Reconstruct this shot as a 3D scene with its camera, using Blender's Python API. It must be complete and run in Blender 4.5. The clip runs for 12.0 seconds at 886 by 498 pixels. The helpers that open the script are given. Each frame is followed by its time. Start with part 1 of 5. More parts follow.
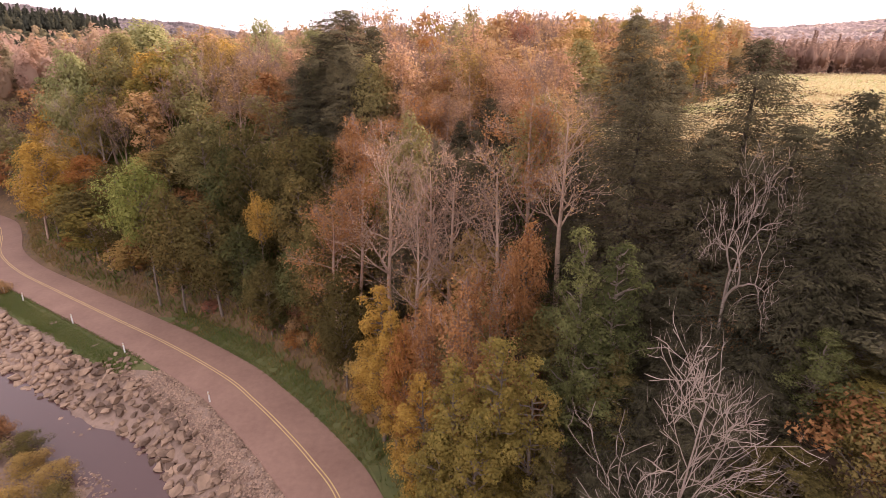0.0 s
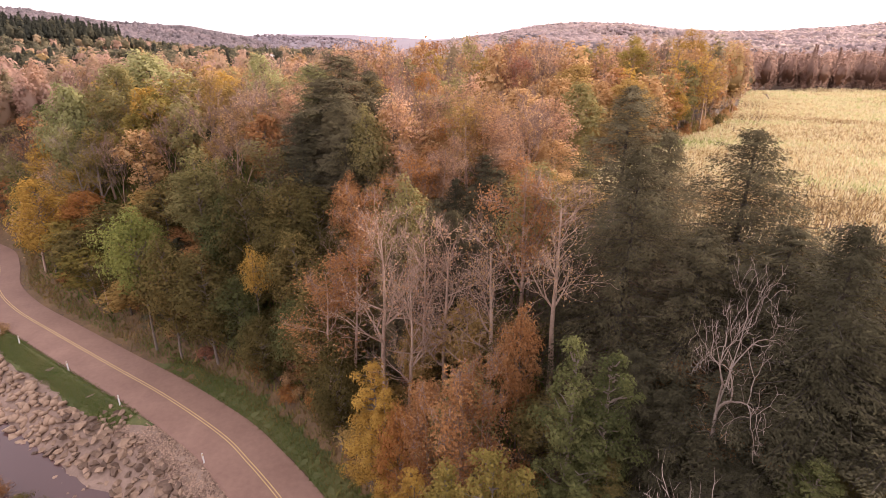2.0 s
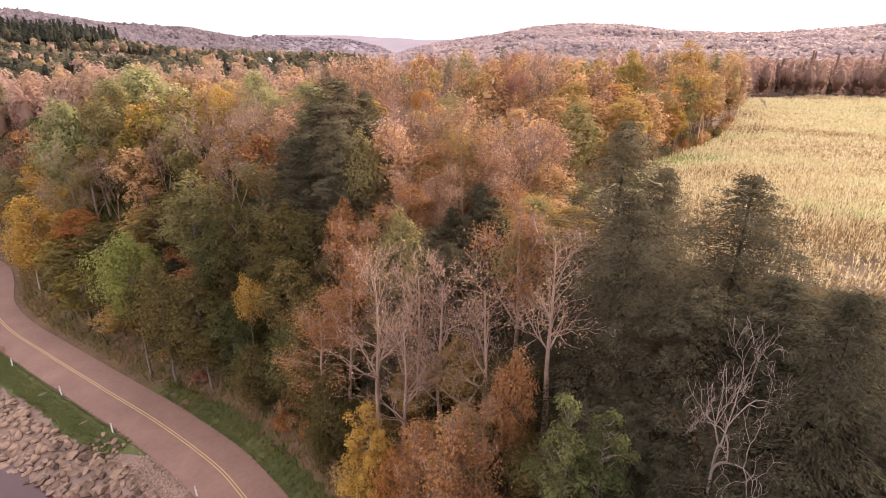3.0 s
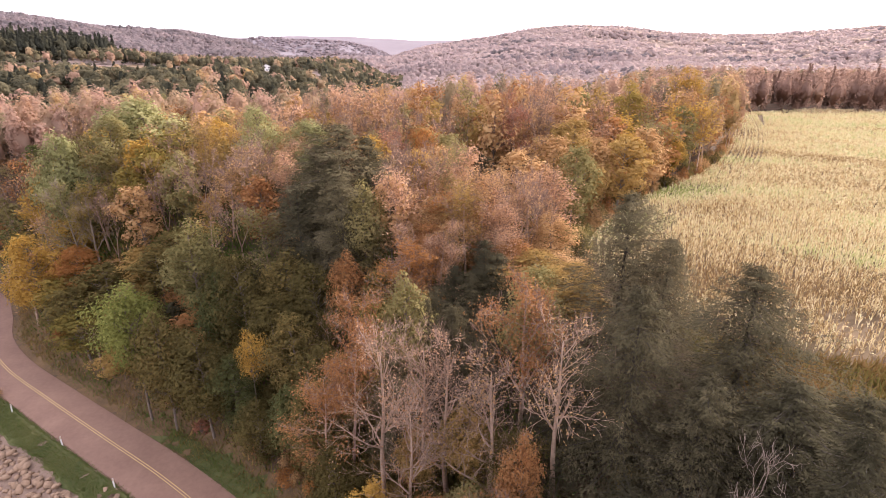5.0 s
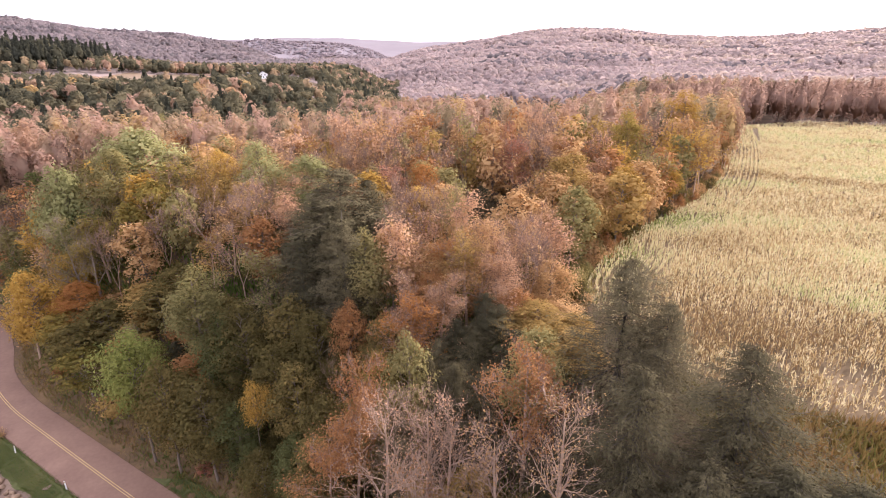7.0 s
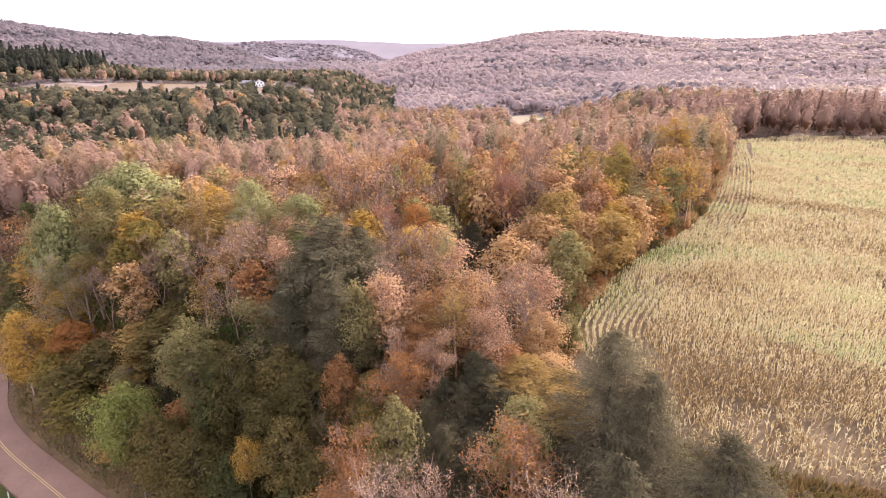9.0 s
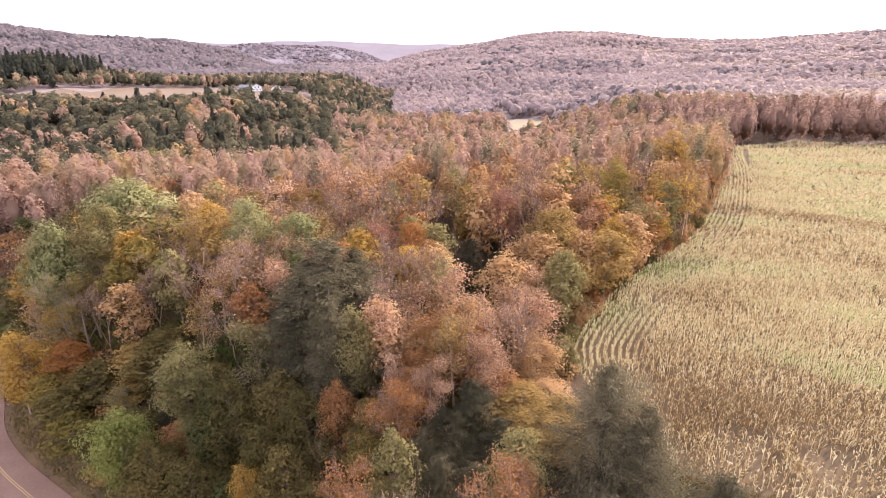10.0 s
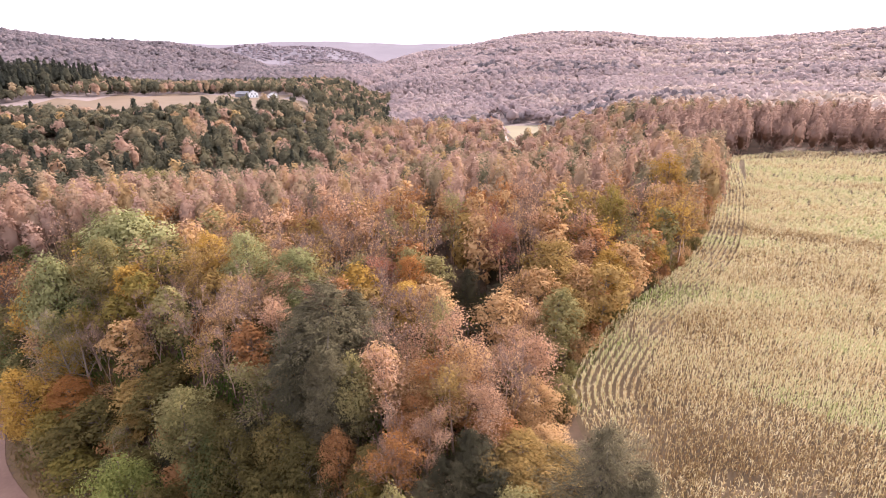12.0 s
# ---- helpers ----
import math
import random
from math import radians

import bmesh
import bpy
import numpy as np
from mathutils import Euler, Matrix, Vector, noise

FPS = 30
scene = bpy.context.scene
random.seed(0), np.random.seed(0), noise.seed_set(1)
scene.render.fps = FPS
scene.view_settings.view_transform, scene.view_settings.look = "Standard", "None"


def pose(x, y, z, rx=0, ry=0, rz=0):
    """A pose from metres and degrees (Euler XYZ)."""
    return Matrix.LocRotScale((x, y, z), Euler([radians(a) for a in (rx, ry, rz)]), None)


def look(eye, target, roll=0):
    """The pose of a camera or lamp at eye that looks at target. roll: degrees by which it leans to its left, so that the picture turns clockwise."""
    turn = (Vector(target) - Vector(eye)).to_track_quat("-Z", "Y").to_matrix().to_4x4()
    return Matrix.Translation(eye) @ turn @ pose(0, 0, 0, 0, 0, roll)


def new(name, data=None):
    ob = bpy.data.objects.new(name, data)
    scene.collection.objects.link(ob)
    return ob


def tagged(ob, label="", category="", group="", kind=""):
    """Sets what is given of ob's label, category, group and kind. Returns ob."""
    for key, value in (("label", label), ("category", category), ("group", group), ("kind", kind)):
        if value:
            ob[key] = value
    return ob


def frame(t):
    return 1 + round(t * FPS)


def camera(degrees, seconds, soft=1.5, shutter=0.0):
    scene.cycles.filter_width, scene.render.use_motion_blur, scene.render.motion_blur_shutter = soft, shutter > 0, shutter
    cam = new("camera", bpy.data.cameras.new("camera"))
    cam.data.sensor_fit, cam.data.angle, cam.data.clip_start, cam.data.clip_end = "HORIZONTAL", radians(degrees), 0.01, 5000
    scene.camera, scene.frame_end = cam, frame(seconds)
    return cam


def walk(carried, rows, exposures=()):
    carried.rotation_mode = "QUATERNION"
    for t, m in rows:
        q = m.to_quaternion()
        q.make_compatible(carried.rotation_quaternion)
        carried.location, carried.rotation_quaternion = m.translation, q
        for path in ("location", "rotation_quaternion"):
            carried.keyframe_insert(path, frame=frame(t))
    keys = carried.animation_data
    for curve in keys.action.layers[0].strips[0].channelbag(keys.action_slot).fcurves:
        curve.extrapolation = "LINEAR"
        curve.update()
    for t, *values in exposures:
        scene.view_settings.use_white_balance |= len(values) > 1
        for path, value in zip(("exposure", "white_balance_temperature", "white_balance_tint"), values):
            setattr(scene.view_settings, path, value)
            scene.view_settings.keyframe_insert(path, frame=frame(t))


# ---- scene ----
# The drone climbs and drifts ahead over a wooded bank beside a road.
cam = camera(82.1, 12.0, soft=0.6)
METRES, EYE, TILT, LEAN, TURN = 40.0, 30.0, -21.0, 0.0, 0.0
ROWS = [
    (0.0, 0.0, 0.0, 0.0, -0.0, 0.0, -0.0),
    (0.5, 0.0044, 0.0035, 0.0447, -0.05, 0.01, 0.04),
    (1.0, 0.0077, 0.0046, 0.0856, -0.12, 0.06, 0.08),
    (1.5, 0.0109, 0.0032, 0.1235, -0.07, 0.09, 0.07),
    (2.0, 0.0165, 0.0062, 0.1656, 0.13, 0.11, -0.03),
    (2.5, 0.024, 0.0118, 0.2077, 0.08, 0.09, -0.01),
    (3.0, 0.0272, 0.0176, 0.2503, -0.0, 0.11, -0.0),
    (5.0, 0.0096, 0.0198, 0.4175, -0.32, 0.14, 0.25),
    (5.5, 0.0062, 0.0166, 0.457, -0.44, 0.15, 0.32),
    (6.0, 0.002, 0.0126, 0.4951, -0.62, 0.16, 0.44),
    (6.5, -0.0022, 0.0078, 0.5336, -0.7, 0.16, 0.51),
    (7.0, -0.0033, -0.001, 0.5725, -0.66, 0.18, 0.51),
    (9.0, 0.026, -0.0164, 0.7454, -0.88, 0.24, 0.78),
    (9.5, 0.0319, -0.0156, 0.788, -0.96, 0.25, 0.9),
    (10.0, 0.0344, -0.0162, 0.8282, -1.05, 0.28, 1.03),
    (10.5, 0.0362, -0.0176, 0.8684, -1.12, 0.28, 1.16),
    (11.0, 0.037, -0.0201, 0.9099, -1.16, 0.23, 1.28),
    (11.5, 0.0379, -0.0237, 0.9501, -1.2, 0.18, 1.4),
    (12.0, 0.0392, -0.03, 0.9889, -1.24, 0.14, 1.54),
]
walk(cam, [(t, pose(0, 0, EYE, TILT, LEAN, TURN) @ pose(METRES * x, METRES * y, METRES * z, 90 + pitch, roll, yaw)) for t, x, y, z, yaw, pitch, roll in ROWS],
     exposures=[(0.0, 1.08, 6800, 26), (6.0, 1.15, 6200, 20), (12.0, 1.1, 6050, 21)])

# ---- world and sun: hazy bright sky, soft low sun from ahead on the field side ----
SUN_AZ, SUN_EL = 58.0, 34.0      # degrees to the right of the view, and up
world = bpy.data.worlds.new("world")
scene.world = world
world.use_nodes = True
wn, wl = world.node_tree.nodes, world.node_tree.links
wn.clear()
sky = wn.new("ShaderNodeTexSky")
sky.sky_type, sky.sun_disc = "NISHITA", False
sky.sun_elevation, sky.sun_rotation = radians(SUN_EL), radians(SUN_AZ)
sky.dust_density, sky.air_density, sky.ozone_density = 5.0, 1.0, 1.0
veil = wn.new("ShaderNodeMix")           # thin bright cloud over the whole sky
veil.data_type = "RGBA"
veil.inputs["Factor"].default_value = 0.72
veil.inputs["B"].default_value = (11.0, 10.9, 11.2, 1)
bg, wo = wn.new("ShaderNodeBackground"), wn.new("ShaderNodeOutputWorld")
bg.inputs["Strength"].default_value = 0.107
wl.new(sky.outputs[0], veil.inputs["A"])
wl.new(veil.outputs["Result"], bg.inputs["Color"])
wl.new(bg.outputs[0], wo.inputs[0])

sun_data = bpy.data.lights.new("sun", "SUN")
sun_data.energy, sun_data.angle, sun_data.color = 3.8, radians(2.5), (1.0, 0.9, 0.77)
sun = new("sun", sun_data)
az, el = radians(SUN_AZ), radians(SUN_EL)
sun.matrix_world = look((math.sin(az) * math.cos(el) * 100, math.cos(az) * math.cos(el) * 100, math.sin(el) * 100), (0, 0, 0))


# ---- materials ----
def base_mat(name):
    m = bpy.data.materials.new(name)
    m.use_nodes = True
    m.node_tree.nodes.clear()
    return m, m.node_tree.nodes, m.node_tree.links


def ramp(nodes, stops):
    r = nodes.new("ShaderNodeValToRGB")
    while len(r.color_ramp.elements) < len(stops):
        r.color_ramp.elements.new(0.5)
    for e, (p, c) in zip(r.color_ramp.elements, stops):
        e.position, e.color = p, (*c, 1)
    return r


def math_node(nodes, links, op, a, b):
    n = nodes.new("ShaderNodeMath")
    n.operation = op
    for socket, v in zip(n.inputs, (a, b)):
        if isinstance(v, (int, float)):
            socket.default_value = v
        else:
            links.new(v, socket)
    return n.outputs[0]


def noise_node(nodes, links, scale, detail=4.0, rough=0.6, coord="Object"):
    tc, n = nodes.new("ShaderNodeTexCoord"), nodes.new("ShaderNodeTexNoise")
    n.inputs["Scale"].default_value, n.inputs["Detail"].default_value, n.inputs["Roughness"].default_value = scale, detail, rough
    links.new(tc.outputs[coord], n.inputs["Vector"])
    return n.outputs["Fac"]


def leaf_shader(nodes, links, color, thin=0.3):
    d, t, mix, out = (nodes.new("ShaderNode" + k) for k in ("BsdfDiffuse", "BsdfTranslucent", "MixShader", "OutputMaterial"))
    links.new(color, d.inputs["Color"])
    links.new(color, t.inputs["Color"])
    mix.inputs[0].default_value = thin
    links.new(d.outputs[0], mix.inputs[1])
    links.new(t.outputs[0], mix.inputs[2])
    links.new(mix.outputs[0], out.inputs[0])


def leaf_mat(name, a, b, c, thin=0.42):
    """Foliage: three colours mixed leaf by leaf, in patches of the crown, and from tree to tree."""
    m, n, l = base_mat(name)
    geo, info = n.new("ShaderNodeNewGeometry"), n.new("ShaderNodeObjectInfo")
    patch = noise_node(n, l, 0.45, 2.0)
    f = math_node(n, l, "MULTIPLY", geo.outputs["Random Per Island"], 0.34)
    f = math_node(n, l, "ADD", f, math_node(n, l, "MULTIPLY", patch, 0.7))
    f = math_node(n, l, "ADD", f, math_node(n, l, "MULTIPLY", info.outputs["Random"], 0.3))
    f = math_node(n, l, "SUBTRACT", f, 0.2)
    r = ramp(n, [(0.1, a), (0.5, b), (0.9, c)])
    l.new(f, r.inputs[0])
    leaf_shader(n, l, r.outputs[0], thin)
    return m


def solid_mat(name, a, b, scale, rough=0.8, bump=0.0, detail=6.0, coord="Object", metal=0.0, extra=None, spec=0.3):
    """A surface mixed of two colours by noise at two scales, with fine relief."""
    m, n, l = base_mat(name)
    p, out = n.new("ShaderNodeBsdfPrincipled"), n.new("ShaderNodeOutputMaterial")
    fine, coarse = noise_node(n, l, scale, detail, 0.65, coord), noise_node(n, l, scale * 0.13, 3.0, 0.5, coord)
    f = math_node(n, l, "ADD", math_node(n, l, "MULTIPLY", fine, 0.6), math_node(n, l, "MULTIPLY", coarse, 0.6))
    if extra == "object":
        info = n.new("ShaderNodeObjectInfo")
        f = math_node(n, l, "ADD", f, math_node(n, l, "MULTIPLY", math_node(n, l, "SUBTRACT", info.outputs["Random"], 0.5), 0.5))
    if extra == "island":
        geo = n.new("ShaderNodeNewGeometry")
        f = math_node(n, l, "ADD", f, math_node(n, l, "MULTIPLY", math_node(n, l, "SUBTRACT", geo.outputs["Random Per Island"], 0.5), 0.5))
    r = ramp(n, [(0.35, a), (0.85, b)])
    l.new(f, r.inputs[0])
    l.new(r.outputs[0], p.inputs["Base Color"])
    p.inputs["Roughness"].default_value, p.inputs["Metallic"].default_value = rough, metal
    p.inputs["Specular IOR Level"].default_value = spec
    if bump:
        b_ = n.new("ShaderNodeBump")
        b_.inputs["Strength"].default_value, b_.inputs["Distance"].default_value = bump, 0.1
        l.new(fine, b_.inputs["Height"])
        l.new(b_.outputs[0], p.inputs["Normal"])
    l.new(p.outputs[0], out.inputs[0])
    return m


def tone_mat(name, stops, thin=0.2, spread=0.3):
    """Woods and crops made as one mass: each plant carries its own tone along a range of colours."""
    m, n, l = base_mat(name)
    at, geo = n.new("ShaderNodeAttribute"), n.new("ShaderNodeNewGeometry")
    at.attribute_name = "tone"
    f = math_node(n, l, "ADD", at.outputs["Fac"], math_node(n, l, "MULTIPLY", math_node(n, l, "SUBTRACT", geo.outputs["Random Per Island"], 0.5), spread))
    r = ramp(n, stops)
    l.new(f, r.inputs[0])
    leaf_shader(n, l, r.outputs[0], thin)
    return m


LEAF = {
    "green": leaf_mat("leaf_green", (0.06, 0.066, 0.028), (0.12, 0.123, 0.047), (0.225, 0.212, 0.086)),
    "midgreen": leaf_mat("leaf_mid_green", (0.14, 0.142, 0.062), (0.285, 0.272, 0.12), (0.45, 0.41, 0.2)),
    "lightgreen": leaf_mat("leaf_light_green", (0.15, 0.16, 0.045), (0.3, 0.3, 0.09), (0.48, 0.45, 0.165)),
    "olive": leaf_mat("leaf_olive", (0.068, 0.056, 0.023), (0.15, 0.118, 0.043), (0.295, 0.205, 0.078)),
    "palegreen": leaf_mat("leaf_pale_olive", (0.135, 0.12, 0.048), (0.255, 0.212, 0.09), (0.39, 0.315, 0.145)),
    "yellowgreen": leaf_mat("leaf_yellow_green", (0.13, 0.108, 0.032), (0.26, 0.195, 0.055), (0.43, 0.3, 0.095)),
    "gold": leaf_mat("leaf_gold", (0.26, 0.155, 0.042), (0.46, 0.28, 0.068), (0.63, 0.41, 0.11)),
    "orange": leaf_mat("leaf_orange", (0.22, 0.1, 0.038), (0.4, 0.18, 0.06), (0.52, 0.28, 0.11)),
    "red": leaf_mat("leaf_red", (0.23, 0.095, 0.06), (0.38, 0.17, 0.11), (0.46, 0.26, 0.16)),
    "rust": leaf_mat("leaf_rust", (0.19, 0.09, 0.04), (0.37, 0.18, 0.076), (0.51, 0.285, 0.13)),
    "tan": leaf_mat("leaf_tan", (0.27, 0.158, 0.072), (0.48, 0.292, 0.138), (0.62, 0.415, 0.22)),
    "pink": leaf_mat("leaf_pinkish_brown", (0.31, 0.178, 0.105), (0.52, 0.31, 0.188), (0.65, 0.44, 0.28)),
    "khaki": leaf_mat("leaf_khaki_brown", (0.2, 0.13, 0.046), (0.37, 0.24, 0.085), (0.5, 0.335, 0.13)),
    "darkgreen": leaf_mat("leaf_dark_green", (0.045, 0.05, 0.026), (0.09, 0.092, 0.045), (0.16, 0.15, 0.075)),
    "needle": leaf_mat("needle_dark_green", (0.039, 0.035, 0.021), (0.077, 0.067, 0.039), (0.13, 0.11, 0.064), 0.15),
    "greyneedle": leaf_mat("needle_grey_green", (0.058, 0.05, 0.029), (0.122, 0.102, 0.058), (0.225, 0.182, 0.106), 0.2),
}
BARE_BARK = solid_mat("bark_pinkish_pale", (0.2, 0.128, 0.09), (0.5, 0.35, 0.262), 3.0, 0.9, 0.3)
BARK = solid_mat("bark_grey_brown", (0.1, 0.075, 0.06), (0.27, 0.21, 0.17), 4.0, 0.9, 0.4)
DARK_BARK = solid_mat("bark_dark_conifer", (0.03, 0.024, 0.02), (0.09, 0.07, 0.055), 4.0, 0.9, 0.4)
PALE_BARK = solid_mat("bark_pale_weathered", (0.15, 0.11, 0.088), (0.35, 0.275, 0.225), 3.0, 0.85, 0.3)
TWIG = solid_mat("twigs_pinkish_grey", (0.13, 0.082, 0.062), (0.32, 0.21, 0.165), 2.0, 0.9)
ASPHALT = solid_mat("asphalt_worn", (0.185, 0.102, 0.074), (0.27, 0.16, 0.118), 1.6, 0.75, 0.15)
PAINT = solid_mat("road_paint_yellow", (0.42, 0.28, 0.1), (0.6, 0.43, 0.2), 6.0, 0.7)
POST = solid_mat("post_white_plastic", (0.6, 0.58, 0.55), (0.8, 0.78, 0.75), 8.0, 0.5)
STONE = solid_mat("riprap_stone", (0.1, 0.062, 0.043), (0.31, 0.205, 0.138), 1.5, 0.85, 0.5, extra="object")
GRAVEL = solid_mat("gravel_stones", (0.14, 0.086, 0.062), (0.35, 0.23, 0.16), 2.5, 0.9, 0.3, extra="island")
SIDING = solid_mat("siding_white", (0.74, 0.74, 0.74), (0.86, 0.86, 0.86), 2.0, 0.6)
SHINGLE = solid_mat("shingle_grey", (0.12, 0.12, 0.13), (0.26, 0.25, 0.26), 2.0, 0.8)
DARK_GLASS = solid_mat("window_glass_dark", (0.02, 0.02, 0.025), (0.05, 0.05, 0.06), 2.0, 0.1, spec=0.6)
GRASS = tone_mat("grass_blades", [(0.0, (0.045, 0.075, 0.014)), (0.5, (0.1, 0.135, 0.034)), (0.8, (0.2, 0.14, 0.05)), (1.0, (0.3, 0.18, 0.08))])
CORN = tone_mat("corn_leaves", [(0.0, (0.2, 0.25, 0.065)), (0.25, (0.48, 0.48, 0.23)), (0.5, (0.72, 0.62, 0.41)), (0.75, (0.55, 0.415, 0.22)), (1.0, (0.22, 0.14, 0.07))], 0.35, 0.6)
FAR_TONES = [(0.0, (0.05, 0.052, 0.042)), (0.16, (0.078, 0.077, 0.055)), (0.3, (0.2, 0.172, 0.105)), (0.45, (0.38, 0.27, 0.17)),
             (0.6, (0.4, 0.265, 0.19)), (0.75, (0.43, 0.28, 0.215)), (0.88, (0.41, 0.255, 0.16)), (1.0, (0.46, 0.32, 0.15))]
# far woods: distance haze put into the colours, paler and more mauve
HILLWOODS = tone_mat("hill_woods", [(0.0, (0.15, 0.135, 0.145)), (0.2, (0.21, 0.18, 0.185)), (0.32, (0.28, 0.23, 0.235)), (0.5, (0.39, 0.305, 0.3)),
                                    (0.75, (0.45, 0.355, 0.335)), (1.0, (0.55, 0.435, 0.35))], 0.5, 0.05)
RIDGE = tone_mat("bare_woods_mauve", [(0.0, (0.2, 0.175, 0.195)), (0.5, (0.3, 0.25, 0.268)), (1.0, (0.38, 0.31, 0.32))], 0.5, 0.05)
BROWNWOODS = tone_mat("brown_woods", [(0.0, (0.22, 0.14, 0.112)), (0.5, (0.34, 0.22, 0.172)), (1.0, (0.44, 0.295, 0.22))], 0.5, 0.1)
WOODS = tone_mat("autumn_woods", FAR_TONES, 0.5, 0.05)

# ---- the lie of the land ----
ROAD = [(-4.0, -160), (-1.0, -60), (-0.8, -20), (-1.2, 0), (-2.4, 14), (-5.6, 26), (-9.2, 33.7), (-12.7, 38.2), (-16.6, 42.5), (-21.0, 46.9), (-26.1, 51.5),
        (-36.4, 58.7), (-48.4, 66.1), (-63.4, 75.4), (-76, 83.5), (-86, 92), (-94, 102), (-103, 111), (-118, 118), (-145, 122), (-200, 124), (-320, 120)]
FIELD = [(25.6, 58), (23.2, 66.8), (22.2, 72.5), (22.7, 79), (26.7, 86.8), (35.3, 98), (45.3, 109), (57.6, 120.4), (69.8, 134), (85, 156), (108, 194.6),
         (140, 250.6), (178, 256), (215, 246), (270, 226), (300, 120), (280, 20), (120, 10), (70, 38), (47, 48.6), (41, 49.7), (36, 51.6), (30, 54)]
ROAD_Z = -6.3


def smooth_line(points, step):
    """Points along a Catmull-Rom curve, evenly spaced."""
    p = np.array(points, float)
    p = np.vstack([2 * p[0] - p[1], p, 2 * p[-1] - p[-2]])
    out = []
    for i in range(1, len(p) - 2):
        t = np.linspace(0, 1, 24, endpoint=False)[:, None]
        a, b, c, d = p[i - 1], p[i], p[i + 1], p[i + 2]
        out.append(0.5 * (2 * b + (c - a) * t + (2 * a - 5 * b + 4 * c - d) * t ** 2 + (3 * b - a - 3 * c + d) * t ** 3))
    out = np.vstack(out + [p[-2:-1]])
    s = np.concatenate([[0], np.cumsum(np.linalg.norm(np.diff(out, axis=0), axis=1))])
    u = np.arange(0, s[-1], step)
    return np.stack([np.interp(u, s, out[:, k]) for k in (0, 1)], 1)


LINE = smooth_line(ROAD, 1.0)
TAN = np.gradient(LINE, axis=0)
TAN /= np.linalg.norm(TAN, axis=1)[:, None]
NOR = np.stack([TAN[:, 1], -TAN[:, 0]], 1)      # to the hill side


def road_d(x, y):
    """Distance from the road's centre line, positive on the hill side, and the nearest index along it."""
    x, y = np.atleast_1d(x).astype(float), np.atleast_1d(y).astype(float)
    d, at = np.empty(len(x)), np.empty(len(x), int)
    for i in range(0, len(x), 4000):
        g = np.stack([x[i:i + 4000], y[i:i + 4000]], 1)[:, None] - LINE[None, ::2]
        k = np.argmin((g ** 2).sum(2), 1) * 2
        r = np.stack([x[i:i + 4000], y[i:i + 4000]], 1) - LINE[k]
        n = np.hypot(*r.T)
        d[i:i + 4000], at[i:i + 4000] = n * np.where((r * NOR[k]).sum(1) >= 0, 1, -1), k
    return d, at


def inside(poly, x, y):
    x, y = np.atleast_1d(x), np.atleast_1d(y)
    res = np.zeros(len(x), bool)
    for (x0, y0), (x1, y1) in zip(poly, poly[1:] + poly[:1]):
        if y0 != y1:
            res ^= ((y0 > y) != (y1 > y)) & (x < (x1 - x0) * (y - y0) / (y1 - y0) + x0)
    return res


def edge_dist(poly, x, y):
    x, y = np.atleast_1d(x).astype(float), np.atleast_1d(y).astype(float)
    best = np.full(len(x), 1e9)
    for (x0, y0), (x1, y1) in zip(poly, poly[1:] + poly[:1]):
        dx, dy = x1 - x0, y1 - y0
        t = np.clip(((x - x0) * dx + (y - y0) * dy) / (dx * dx + dy * dy), 0, 1)
        best = np.minimum(best, np.hypot(x - x0 - t * dx, y - y0 - t * dy))
    return best


def sstep(a, b, v):
    t = np.clip((v - a) / (b - a), 0, 1)
    return t * t * (3 - 2 * t)


def waves(x, y, size):
    """Soft rolling variation, about -1 to 1."""
    return (np.sin(x / size + 1.3 * np.sin(y / size * 0.7)) + np.sin(y / size * 1.1 + 1.7 * np.sin(x / size * 0.6 + 1)) + np.sin((x + y) / size * 0.53)) / 3


def hill(r, r0, r1, crest, base):
    rise = base + (crest - base) * np.clip((r - r0) / (r1 - r0), 0, 1) ** 1.15
    return np.where(r < r0, -99.0, np.where(r < r1, rise, crest - (r - r1) * 0.06))


